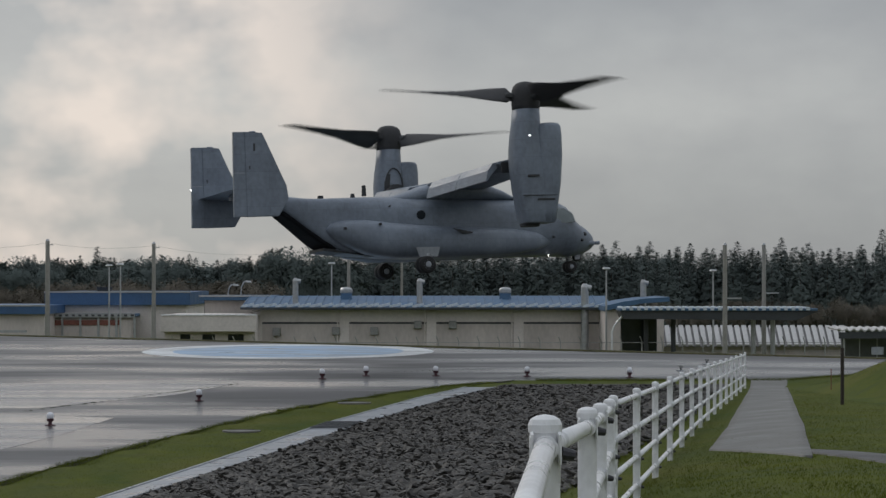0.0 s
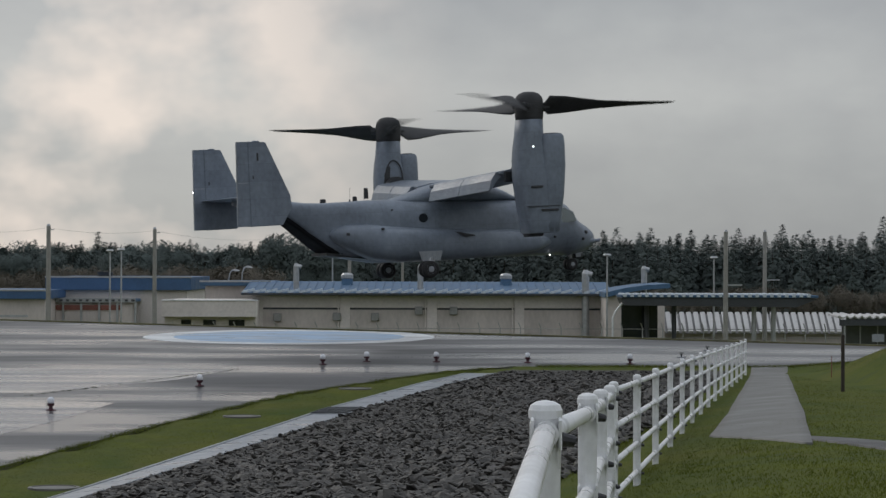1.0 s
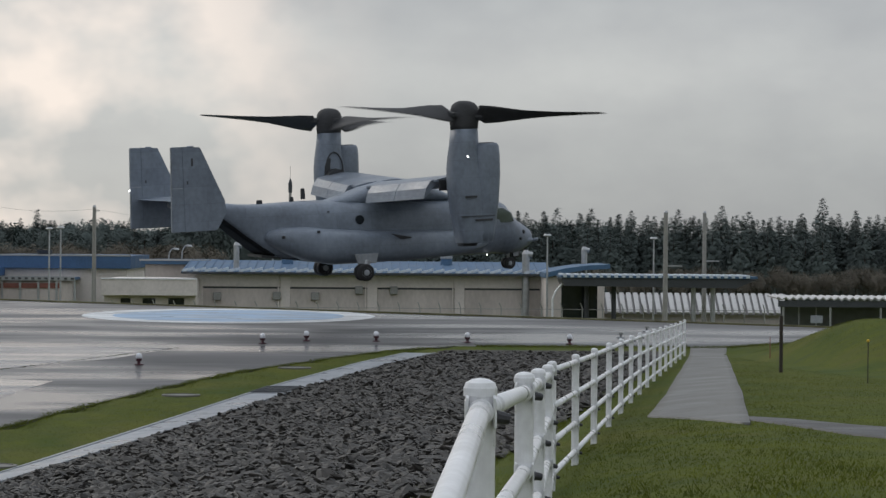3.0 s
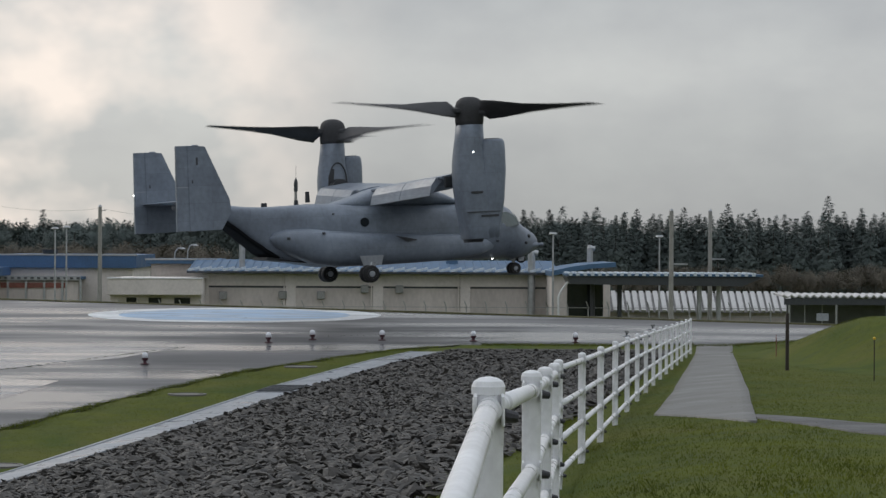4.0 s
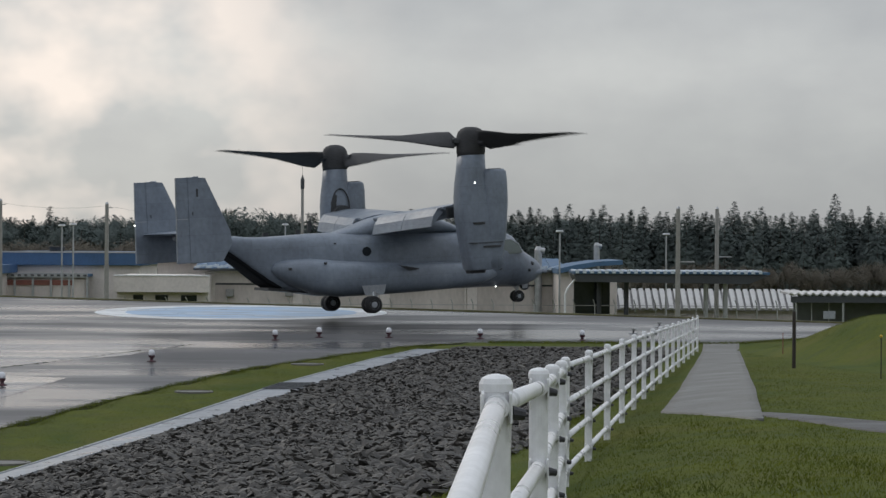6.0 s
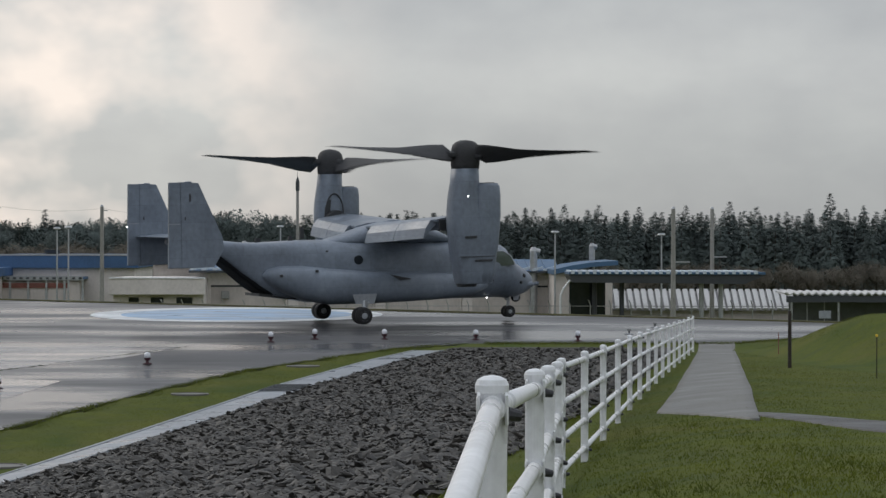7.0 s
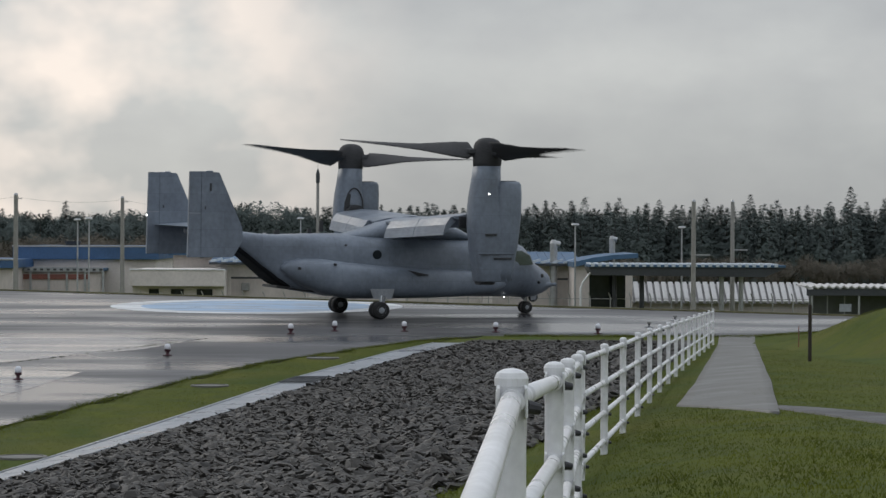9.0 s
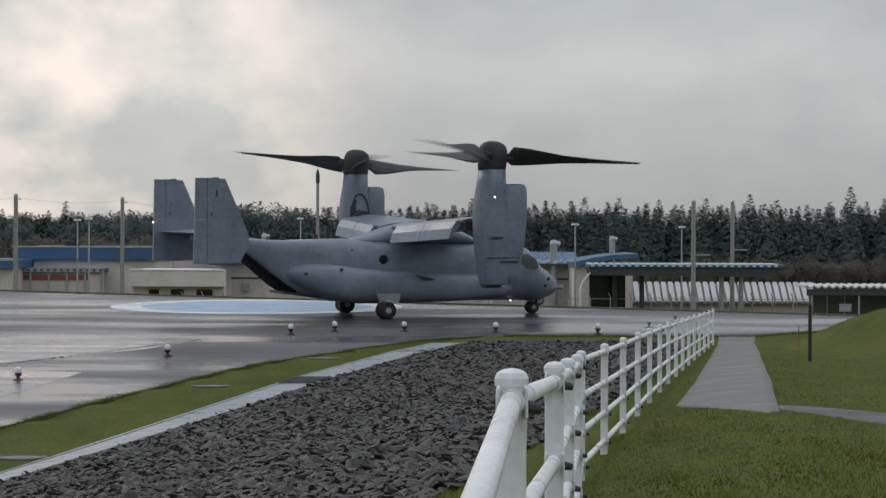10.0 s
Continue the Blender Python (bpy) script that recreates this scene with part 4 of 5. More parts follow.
    prism(bm, [(6.72, 0.80), (7.0, 0.78), (6.95, 0.50), (6.75, 0.48)], -0.28, -0.25)
    part("gear_door", bm, "light_grey", craft)
    for off in (-0.14, 0.14):
        hub = new("nose_wheel")
        hub.empty_display_size = 0.1
        hub.parent = craft
        hub.matrix_basis = pose(6.63, off, 0.225)
        part("tyre", wheel_bm(0.225, 0.17), "rubber", hub, smooth=True)
        part("rim", rim_bm(0.225, 0.17), "light_grey", hub, smooth=True)
        WHEELS.append((hub, 0.225))
    for x, y, z in ((5.45, -0.75, 0.63), (-7.38, 2.78, 3.55)):
        bm = B()
        bmesh.ops.create_icosphere(bm, subdivisions=2, radius=0.028, matrix=Matrix.Translation((x, y, z)))
        part("position_light", bm, "lamp_glow", craft, "small white light")
    for x, z, h, w in ((-3.25, 2.86, 0.20, 0.24), (-2.0, 2.96, 0.16, 0.16), (-1.55, 3.08, 0.34, 0.16)):
        bm = B()
        prism(bm, [(x - w / 2, z - 0.06), (x + w / 2, z - 0.06), (x + w * 0.38, z + h), (x - w * 0.38, z + h)], -0.06, 0.06, 0.01)
        part("antenna", bm, "dark_grey", body, "short dark antenna")
    return craft


AIRCRAFT = tiltrotor()

# ---- white pipe fence along the path ----


def fence_posts_y():
    return [6.3, 10.1, 14.0, 18.0, 22.0] + [25.9 + 4.1 * i for i in range(14)]


def pipe_fence():
    fence = empty("pipe_fence", pose(0, 0, 0), "white painted tubular steel fence with four rails along the gravel", "fence")
    ys = fence_posts_y()
    pts = [(fence_x(y), y, ground_z(fence_x(y), y)) for y in ys]
    before = (-0.053, 1.5, pts[0][2] - 0.03)
    end = part("post", tube(B(), (0, 0, -0.3), (0, 0, 0.99), 0.037, n=20), "white_paint", fence, at=pose(*before))
    for x, y, z in pts:
        bm = B()
        lathe(bm, [(0.037, -0.1), (0.037, 1.066), (0.0410, 1.067), (0.0415, 1.086), (0.0395, 1.090), (0.036, 1.099), (0.022, 1.107), (0.005, 1.11)], 20)
        post = part("post", bm, "white_paint", fence, smooth=False, at=pose(x, y, z))
        if y < 50:
            for h in RAILS:
                bm = B()
                tube(bm, (0.0, -0.056, h), (0.0, 0.056, h), 0.031, n=14)
                box(bm, -0.0385, -0.031, -0.052, 0.0, h - 0.04, h + 0.03, 0.003)
                box(bm, 0.031, 0.0385, -0.052, 0.0, h - 0.04, h + 0.03, 0.003)
                for e in (-1, 1):
                    ear = [(-0.058, h + 0.034), (-0.030, h + 0.040), (-0.030, h - 0.085), (-0.040, h - 0.050)]
                    a = [bm.verts.new((e * 0.030, p, q)) for p, q in ear]
                    b = [bm.verts.new((e * 0.0365, p, q)) for p, q in ear]
                    bm.faces.new(a)
                    bm.faces.new(b[::-1])
                    for k in range(4):
                        bm.faces.new((a[k], a[(k + 1) % 4], b[(k + 1) % 4], b[k]))
                part("rail_clamp", bm, "white_paint", post, "white rail clamp")
                bm = B()
                tube(bm, (0.036, -0.03, h - 0.012), (0.068, -0.02, h - 0.018), 0.018, 0.014, n=10)
                part("bolt", bm, "black_iron", post, "dark bolt head")
    for a, b in zip([before] + pts, pts):
        for h in RAILS:
            bm = B()
            tube(bm, (a[0], a[1], a[2] + h), (b[0], b[1], b[2] + h), 0.027, n=14, caps=True)
            part("rail", bm, "white_paint", fence, smooth=True)


RAILS = (1.03, 0.72, 0.42, 0.14)
pipe_fence()


# ---- apron edge lights ----
def edge_light(x, y, h):
    th = empty("edge_light", pose(x, y, apron_z(y)), "small apron edge light with white dome on a red base", "edge light", group="apron edge lights")
    bm = B()
    lathe(bm, [(0.13, 0.004), (0.13, 0.025), (0.05, 0.04), (0.044, 0.10), (0.085, 0.125), (0.095, 0.18)], 16)
    part("base", bm, "light_base", th, "dark red base")
    bm = B()
    lathe(bm, [(0.075, 0.18), (0.088, 0.195), (0.09, 0.26), (0.077, 0.31), (0.046, 0.337), (0.008, 0.346)], 16)
    part("lens_dome", bm, "light_dome", th, "white glass dome", smooth=True)
    return th


M["light_base"] = material("red_base_paint", (0.062, 0.018, 0.026), 0.45, vary=0.2)
M["light_dome"] = material("white_dome", (0.75, 0.76, 0.80), 0.25, vary=0.05, bump=0)
_l = edge_light(*(-9.88, 65.4), 0.4)


for _x, _y in ((-6.97, 74.3), (-3.93, 84.6), (-2.55, 86.2), (-0.24, 86.2), (2.78, 85.9), (6.12, 85.3)):
    copy_thing(_l, pose(_x, _y, apron_z(_y)))


def apron_box(x, y):
    th = empty("apron_box", pose(x, y, apron_z(y)), "small grey fitting on a short stalk at the apron edge", "fitting")
    part("plate", lathe(B(), [(0.16, 0.003), (0.16, 0.02), (0.02, 0.022)], 14), "light_grey", th)
    part("stalk", tube(B(), (0, 0, 0.02), (0, 0, 0.12), 0.03, n=8), "dark_eave", th)
    part("head", box(B(), -0.075, 0.075, -0.06, 0.06, 0.11, 0.19, 0.015), "concrete", th)


apron_box(9.49, 93.5)
apron_box(8.17, 89.3)


def manhole(x, y, r):
    th = empty("manhole", pose(x, y, ground_z(x, y)), "round dark concrete manhole cover set in the grass", "manhole", group="manholes")
    bm = B()
    lathe(bm, [(r, -0.1), (r, 0.03), (r * 0.86, 0.035), (r * 0.85, 0.02), (0.02, 0.022)], 28)
    part("cover", bm, "path", th)
    return th


_m = manhole(-4.93, 63.6, 0.47)
for _x, _y in ((-2.5, 73.4), (-7.1, 47.4)):
    copy_thing(_m, pose(_x, _y, ground_z(_x, _y)))

# dark wooden post and thin stake by the path
_p = part("wooden_post", lathe(B(), [(0.042, -0.2), (0.040, 1.20), (0.034, 1.245), (0.01, 1.25)], 12), "wood", at=pose(8.71, 56.7, ground_z(8.71, 56.7)))
tagged(_p, "dark weathered wooden post standing in the grass", "post")
_p = part("marker_stake", lathe(B(), [(0.012, -0.1), (0.012, 0.62), (0.004, 0.63)], 8), "red_trim", at=pose(10.6, 71.0, ground_z(10.6, 71.0)))
tagged(_p, "thin reddish marker stake at the apron edge", "stake")


def marker(x, y):
    th = empty("lawn_marker", pose(x, y, ground_z(x, y)), "thin stake with a yellow top in the lawn", "marker")
    part("stake", lathe(B(), [(0.010, -0.1), (0.010, 0.75), (0.004, 0.76)], 8), "wood", th)
    bm = B()
    bmesh.ops.create_icosphere(bm, subdivisions=2, radius=0.028, matrix=Matrix.Translation((0, 0, 0.78)))
    part("marker_head", bm, "yellow", th)


marker(8.9, 47.5)

# ---- beyond the apron ----
LOW = -2.3


def bg(x, y, d):
    """Place at distance d seen at slopes (x, y) of the picture plane."""
    return ((x - 784) / 4600 * d, d, 3.0 - (y - 490) / 4600 * d)


def main_building():
    """Long low building: cream bays between columns, blue metal roof with round ridges."""
    d0 = 165.0
    x0, x1 = bg(455, 0, d0)[0], bg(1072, 0, d0)[0]
    zt = bg(0, 548, d0)[2]
    L = x1 - x0
    th = empty("workshop_building", pose(x0, d0, LOW) @ pose(0, 0, 0, 0, 0, 0), "long low cream workshop with recessed bays and a blue metal roof", "building")
    H = zt - LOW
    bm = B()
    box(bm, 0, L, 0.25, 13, -0.5, H)
    part("wall", bm, "wall", th)
    n = 4
    w = L / n
    for i in range(n + 1):
        bm = B()
        cx = i * w if i < n else L
        box(bm, cx - 0.32, cx + 0.32, 0.0, 0.25, -0.5, H - 0.05, 0.02)
        part("column", bm, "wall_light", th)
    bm = B()
    box(bm, 0, L, 0.05, 0.25, H - 0.8, H - 0.03, 0.01)
    part("lintel", bm, "wall_light", th)
    for i in range(n):
        bm = B()
        box(bm, i * w + 0.32, (i + 1) * w - 0.32, 0.12, 0.25, -0.4, H - 0.92, 0.01)
        part("bay_panel", bm, "wall", th)
        # the lintel's shadow, built as a thin dark strip above the panel
        bm = B()
        box(bm, i * w + 0.32, (i + 1) * w - 0.32, 0.10, 0.26, H - 0.92, H - 0.8)
        part("bay_shadow_strip", bm, "dark_eave", th)
    # roof: sloping sheet, overhang, round ribs at the eave
    bm = B()
    prism(bm, [(-1.0, H), (L + 0.4, H), (L + 0.4, H + 0.14), (-1.0, H + 0.14)], -1.0, -0.8)
    part("fascia", bm, "dark_eave", th)
    bm = B()
    v = [bm.verts.new(p) for p in ((-1.0, -1.0, H + 0.10), (L + 0.4, -1.0, H + 0.10), (L + 0.4, 7, H + 0.82), (-1.0, 7, H + 0.82), (L + 0.4, 14, H + 0.1), (-1.0, 14, H + 0.1))]
    bm.faces.new((v[0], v[1], v[2], v[3]))
    bm.faces.new((v[3], v[2], v[4], v[5]))
    bm.faces.new((v[0], v[5], v[4], v[1]))
    roof = part("roof", bm, "blue_roof", th)
    k = int((L + 1.4) / 0.55)
    rib = B()
    tube(rib, (0, 0, -0.05), (0, 7.9, 0.66), 0.035, n=6)
    me = None
    for i in range(k):
        if me is None:
            ob = part("roof_rib", rib, "blue_roof", roof, at=pose(-0.9 + i * 0.55, -1.08, H + 0.17))
            me = ob.data
        else:
            ob = new("roof_rib", me)
            ob.parent = roof
            ob.matrix_basis = pose(-0.9 + i * 0.55, -1.08, H + 0.17)
    me = None
    for i in range(int((L + 1.2) / 0.72)):
        for row in range(2):
            m = pose(-0.75 + i * 0.72 + 0.36 * row, -0.85 + 0.75 * row, H + 0.22 + 0.08 * row, 0, -16, 0)
            if me is None:
                bm = B()
                box(bm, -0.20, 0.20, -0.04, 0.04, -0.085, 0.085, 0.02)
                ob = part("snow_guard", bm, "guard", roof, at=m)
                me = ob.data
            else:
                ob = new("snow_guard", me)
                ob.parent, ob.matrix_basis = roof, m
    # downpipes and wall boxes
    for i in range(1, n):
        bm = B()
        pipe(bm, [(i * w - 0.42, -0.06, H), (i * w - 0.42, -0.06, -0.4)], 0.05)
        part("downpipe", bm, "wall_light", th)
    for i, u, zz in ((0, 0.18, 1.55), (0, 0.86, 1.6), (1, 0.3, 1.6), (1, 0.8, 2.0), (2, 0.2, 2.0)):
        bm = B()
        box(bm, (i + u) * w, (i + u) * w + 0.5, -0.2, 0.12, zz, zz + 0.5, 0.03)
        part("wall_unit", bm, "concrete", th, "grey outdoor unit on the wall")
    # tall flue pipes and roof ventilators
    for px, pt in ((519, 492), (742, 493), (1035, 502), (1144, 495)):
        fx, fz = bg(px, pt, d0 - 0.5)[0] - x0, bg(px, pt, d0 - 0.5)[2] - LOW
        fy, fr = (-0.5, 0.24) if 1000 < px < 1100 else (2.0, 0.19)
        bm = B()
        tube(bm, (fx, fy, 0.2 if fy < 0 else H), (fx, fy, fz - fr), fr, n=14)
        tube(bm, (fx, fy, fz - fr), (fx, fy, fz), fr, fr * 0.55, n=14)
        tube(bm, (fx, fy, fz - fr), (fx + fr * 1.7, fy, fz - fr * 1.3), fr * 0.8, n=14)
        part("flue", bm, "steel", th, "shiny steel flue with bent top")
    for px in (613, 894):
        fx = bg(px, 0, d0 + 5)[0] - x0
        bm = B()
        loft(bm, [(H + 0.4, fx, 5, 0.42, 0.42, 6), (H + 1.0, fx, 5, 0.36, 0.36, 6)], n=16, axis="z")
        vent = part("roof_ventilator", bm, "blue_roof", th)
        bm = B()
        lathe(bm, [(0.36, H + 1.0), (0.40, H + 1.05), (0.40, H + 1.25), (0.30, H + 1.36), (0.02, H + 1.40)], 16, fx, 5)
        part("cowl", bm, "steel", vent, "pale metal cowl")


M["guard"] = material("pale_blue_guard", (0.56, 0.62, 0.67), 0.4, vary=0.12)
main_building()


def block_building(name, d, px0, px1, ptop, depth, wall, label, parapet=None, roofmat=None, roof_h=0.5, base=LOW):
    x0, x1, zt = bg(px0, 0, d)[0], bg(px1, 0, d)[0], bg(0, ptop, d)[2]
    th = empty(name, pose(x0, d, base), label, "building")
    W, H = x1 - x0, zt - base
    bm = B()
    box(bm, 0, W, 0, depth, -0.4, H - (roof_h if roofmat else 0), 0.02)
    part("wall", bm, wall, th)
    if roofmat:
        bm = B()
        prism(bm, [(-0.3, H - roof_h), (W + 0.3, H - roof_h), (W + 0.3, H), (-0.3, H)], -0.5, depth + 0.5, 0.02)
        part("roof", bm, roofmat, th)
        bm = B()
        box(bm, -0.35, W + 0.35, -0.55, -0.48, H - 0.06, H + 0.05)
        part("roof_edge", bm, "steel", th, "thin pale metal roof edge")
    return th, W, H


# low annex with pale parapet, left of the workshop
_th, _w, _h = block_building("annex", 162.0, 290, 452, 558, 8, "wall_light", "low cream annex with a pale parapet band")
for _u in (0.18, 0.42, 0.7):
    _bm = B()
    box(_bm, _u * _w, _u * _w + 0.5 + 0.7 * _u, -0.05, 0.02, 0.2, _h - 1.2, 0.01)
    part("window", _bm, "window", _th)
_bm = B()
box(_bm, -0.1, _w + 0.1, -0.9, 0.0, _h - 1.02, _h - 0.02, 0.02)
part("parapet", _bm, "wall_light", _th)
_bm = B()
box(_bm, -0.1, _w + 0.1, -0.95, 0.05, _h - 0.02, _h + 0.05)
part("coping", _bm, "white_paint", _th, "white metal coping")
_th, _w, _h = block_building("roof_room", 172.0, 362, 470, 524, 9, "wall", "raised cream block with blue roof edge behind the annex", roofmat="blue_roof", roof_h=0.3)

# blue-roofed sheds
_th, _w, _h = block_building("blue_shed", 188.0, 88, 330, 517, 14, "wall_light", "cream shed with a broad deep blue roof fascia", roofmat="deep_blue", roof_h=0.95)
_bm = B()
box(_bm, 0.0, _w * 0.66, -3.2, 0.0, _h - 1.75, _h - 1.55, 0.02)
part("lean_to_roof", _bm, "blue_roof", _th, "lower blue lean-to roof")
_bm = B()
box(_bm, 0.0, _w * 0.66, -3.25, -3.18, _h - 1.80, _h - 1.50)
part("lean_to_edge", _bm, "steel", _th)
for _i in range(14):
    _bm = B()
    box(_bm, 0.2 + _i * _w * 0.047, 0.2 + _i * _w * 0.047 + 0.22, -3.3, -3.26, _h - 1.72, _h - 1.58)
    part("eave_block", _bm, "dark_eave", _th)
# plain red band stands in for the red flowerbeds along this wall
_bm = B()
box(_bm, 0.3, _w * 0.55, -3.06, -2.99, _h - 2.35, _h - 1.98)
part("red_flower_band", _bm, "red_trim", _th, "faded red band standing in for flowerbeds along the lean-to wall")
for _i in range(6):
    _bm = B()
    box(_bm, _i * _w * 0.13, _i * _w * 0.13 + 0.15, -3.15, -3.0, -0.4, _h - 1.75)
    part("lean_to_post", _bm, "steel", _th)
_bm = B()
box(_bm, 0.0, _w * 0.64, -2.98, -2.86, -0.4, _h - 1.9)
part("front_wall", _bm, "wall", _th)
_bm = B()
tube(_bm, (_w * 0.36, 3, _h), (_w * 0.36, 3, _h + 0.35), 0.5, 0.6, n=14)
part("roof_ventilator", _bm, "dark_eave", _th)
_th, _w, _h = block_building("blue_store", 180.0, -70, 78, 541, 12, "wall", "small cream store with a deep blue roof fascia", roofmat="deep_blue", roof_h=0.6)
_bm = B()
box(_bm, -2, _w * 0.95, -6, -5.6, _h - 1.75, _h - 1.6)
part("canopy_edge", _bm, "steel", _th)


def canopy():
    """Open walkway roof on posts, joined to the workshop by a curved blue roof end."""
    d = 150.0
    x0, x1, zt = bg(1095, 0, d)[0], bg(1440, 0, d)[0], bg(0, 545, d)[2]
    th = empty("walkway_canopy", pose(x0, d, LOW), "open walkway canopy with a ribbed blue roof on posts", "canopy")
    W, H = x1 - x0, zt - LOW
    bm = B()
    prism(bm, [(0, H - 0.22), (0.3, H - 0.12), (W, H - 0.20), (W - 1.2, H - 0.70), (0.2, H - 0.62)], -1.5, 2.5)
    part("roof", bm, "dark_eave", th)
    bm = B()
    box(bm, 0, W, -1.6, 2.6, H - 0.16, H - 0.02, 0.01)
    part("roof_sheet", bm, "blue_roof", th)
    k = int(W / 0.42)
    me = None
    for i in range(k):
        m = pose(0.2 + i * 0.42, -1.68, H - 0.06)
        if me is None:
            bm = B()
            box(bm, -0.10, 0.10, 0, 4.3, -0.07, 0.12, 0.01)
            ob = part("roof_rib", bm, "guard", th, at=m)
            me = ob.data
        else:
            ob = new("roof_rib", me)
            ob.parent, ob.matrix_basis = th, m
    for u in (0.14, 0.28, 0.69, 0.79):
        bm = B()
        tube(bm, (u * W, 0, -0.4), (u * W, 0, H - 0.5), 0.14, n=12)
        part("post", bm, "steel" if u > 0.5 else "dark_eave", th)
    bm = B()
    box(bm, 0.2, 2.3, 1.2, 1.5, -0.4, H - 0.6)
    part("dark_doorway", bm, "window", th, "dark glazed doorway")
    bm = B()
    pipe(bm, [(0.1, -0.9, H - 0.5), (-0.3, -0.9, H - 1.0), (-0.45, -0.9, H - 1.4), (-0.45, -0.9, 0)], 0.06)
    part("downpipe", bm, "white_paint", th)


canopy()


def curved_end():
    d = 158.0
    x0, x1 = bg(1070, 0, d)[0], bg(1185, 0, d)[0]
    th = empty("curved_roof_hall", pose(x0, d, LOW), "cream hall end with a gently curved blue roof", "building")
    W = x1 - x0
    z = lambda py: bg(0, py, d)[2] - LOW
    pts = [(0, z(542)), (W * 0.3, z(534)), (W * 0.6, z(529)), (W, z(526))]
    bm = B()
    prism(bm, pts + [(W, z(534)), (W * 0.6, z(537)), (W * 0.3, z(543)), (0, z(551))], 0, 10)
    part("roof", bm, "blue_roof", th)
    bm = B()
    box(bm, 0.1, W - 0.3, 0.5, 9.5, -0.4, z(549))
    part("wall", bm, "wall", th)


curved_end()


def greenhouse_row():
    """Low white ribbed tunnel behind the canopy."""
    d = 170.0
    x0, x1 = bg(1150, 0, d)[0], bg(1500, 0, d)[0]
    zt, zb = bg(0, 580, d)[2], bg(0, 612, d)[2]
    th = empty("white_shed", pose(x0, d, LOW), "long low shed with a white ribbed steep roof", "shed")
    W = x1 - x0
    H, h = zt - LOW, zb - LOW
    bm = B()
    prism(bm, [(0, h), (W, h), (W, h - 0.08), (0, h - 0.08)], -0.6, 0)
    v = [bm.verts.new(p) for p in ((0, -0.6, h), (W, -0.6, h), (W, 1.4, H), (0, 1.4, H), (W, 3.4, h), (0, 3.4, h))]
    bm.faces.new((v[0], v[1], v[2], v[3]))
    bm.faces.new((v[3], v[2], v[4], v[5]))
    part("roof", bm, "shed_grey", th)
    k = int(W / 0.46)
    me = None
    for i in range(k):
        m = pose(0.3 + i * 0.46, -0.68, h)
        if me is None:
            bm = B()
            v = [bm.verts.new(p) for p in ((-0.15, 0, 0), (0.15, 0, 0), (0.15, 2.05, H - h + 0.03), (-0.15, 2.05, H - h + 0.03))]
            f = bm.faces.new(v)
            r = bmesh.ops.extrude_face_region(bm, geom=[f])
            bmesh.ops.translate(bm, vec=(0, -0.05, 0.10), verts=[q for q in r["geom"] if isinstance(q, bmesh.types.BMVert)])
            ob = part("roof_rib", bm, "shed_white", th, at=m)
            me = ob.data
        else:
            ob = new("roof_rib", me)
            ob.parent, ob.matrix_basis = th, m
    bm = B()
    box(bm, 0, W, 0, 2.8, -0.4, h - 0.05)
    part("wall", bm, "wall", th)


M["shed_grey"] = material("shed_grey", (0.27, 0.26, 0.26), 0.7, vary=0.15)
greenhouse_row()


M["slate"] = material("slate_grey_panel", (0.13, 0.14, 0.145), 0.6, vary=0.12)


def shelter():
    """Parking shelter with a wavy white roof edge."""
    d = 118.0
    x0, x1 = bg(1480, 0, d)[0], bg(1800, 0, d)[0]
    zt = bg(0, 583, d)[2]
    base = ground_z(x0 + 3, d)
    th = empty("bicycle_shelter", pose(x0, d, base), "open shelter with a corrugated white-edged roof and dark frame", "shelter")
    W, H = x1 - x0, zt - base
    n = int(W / 0.06)
    verts, faces = [], []
    for i in range(n + 1):
        x = i * W / n
        z = H + 0.05 * math.sin(x / 0.34 * 2 * math.pi)
        for y in (-0.2, 2.6):
            verts += [(x, y, z + 0.05 * (y > 0)), (x, y, z - 0.07 + 0.05 * (y > 0))]
    for i in range(n):
        a, b = 4 * i, 4 * i + 4
        faces += [(a, b, b + 2, a + 2), (a + 1, a + 3, b + 3, b + 1), (a, a + 1, b + 1, b), (a + 2, b + 2, b + 3, a + 3)]
    ob = soup("roof", verts, faces, "shed_white")
    ob.parent = th
    bm = B()
    box(bm, 0.1, W - 0.1, -0.12, -0.02, H - 0.42, H - 0.14)
    part("beam", bm, "dark_eave", th)
    bm = B()
    box(bm, 0.6, W, 2.4, 2.5, 0.0, H - 0.2)
    part("back_panel", bm, "slate", th)
    for u in (0.35, 2.5, 4.8):
        bm = B()
        tube(bm, (u, 0, -0.3), (u, 0, H - 0.3), 0.05, n=10)
        part("post", bm, "steel", th)
    for u in (1.2, 2.0):
        bm = B()
        box(bm, u, u + 0.04, 1.0, 1.04, 0, H - 0.4)
        part("rail", bm, "steel", th)
    bm = B()
    box(bm, 1.55, 2.1, -0.3, -0.26, H - 1.15, H - 0.8, 0.01)
    part("notice_board", bm, "light_grey", th, "small pale notice board")


shelter()


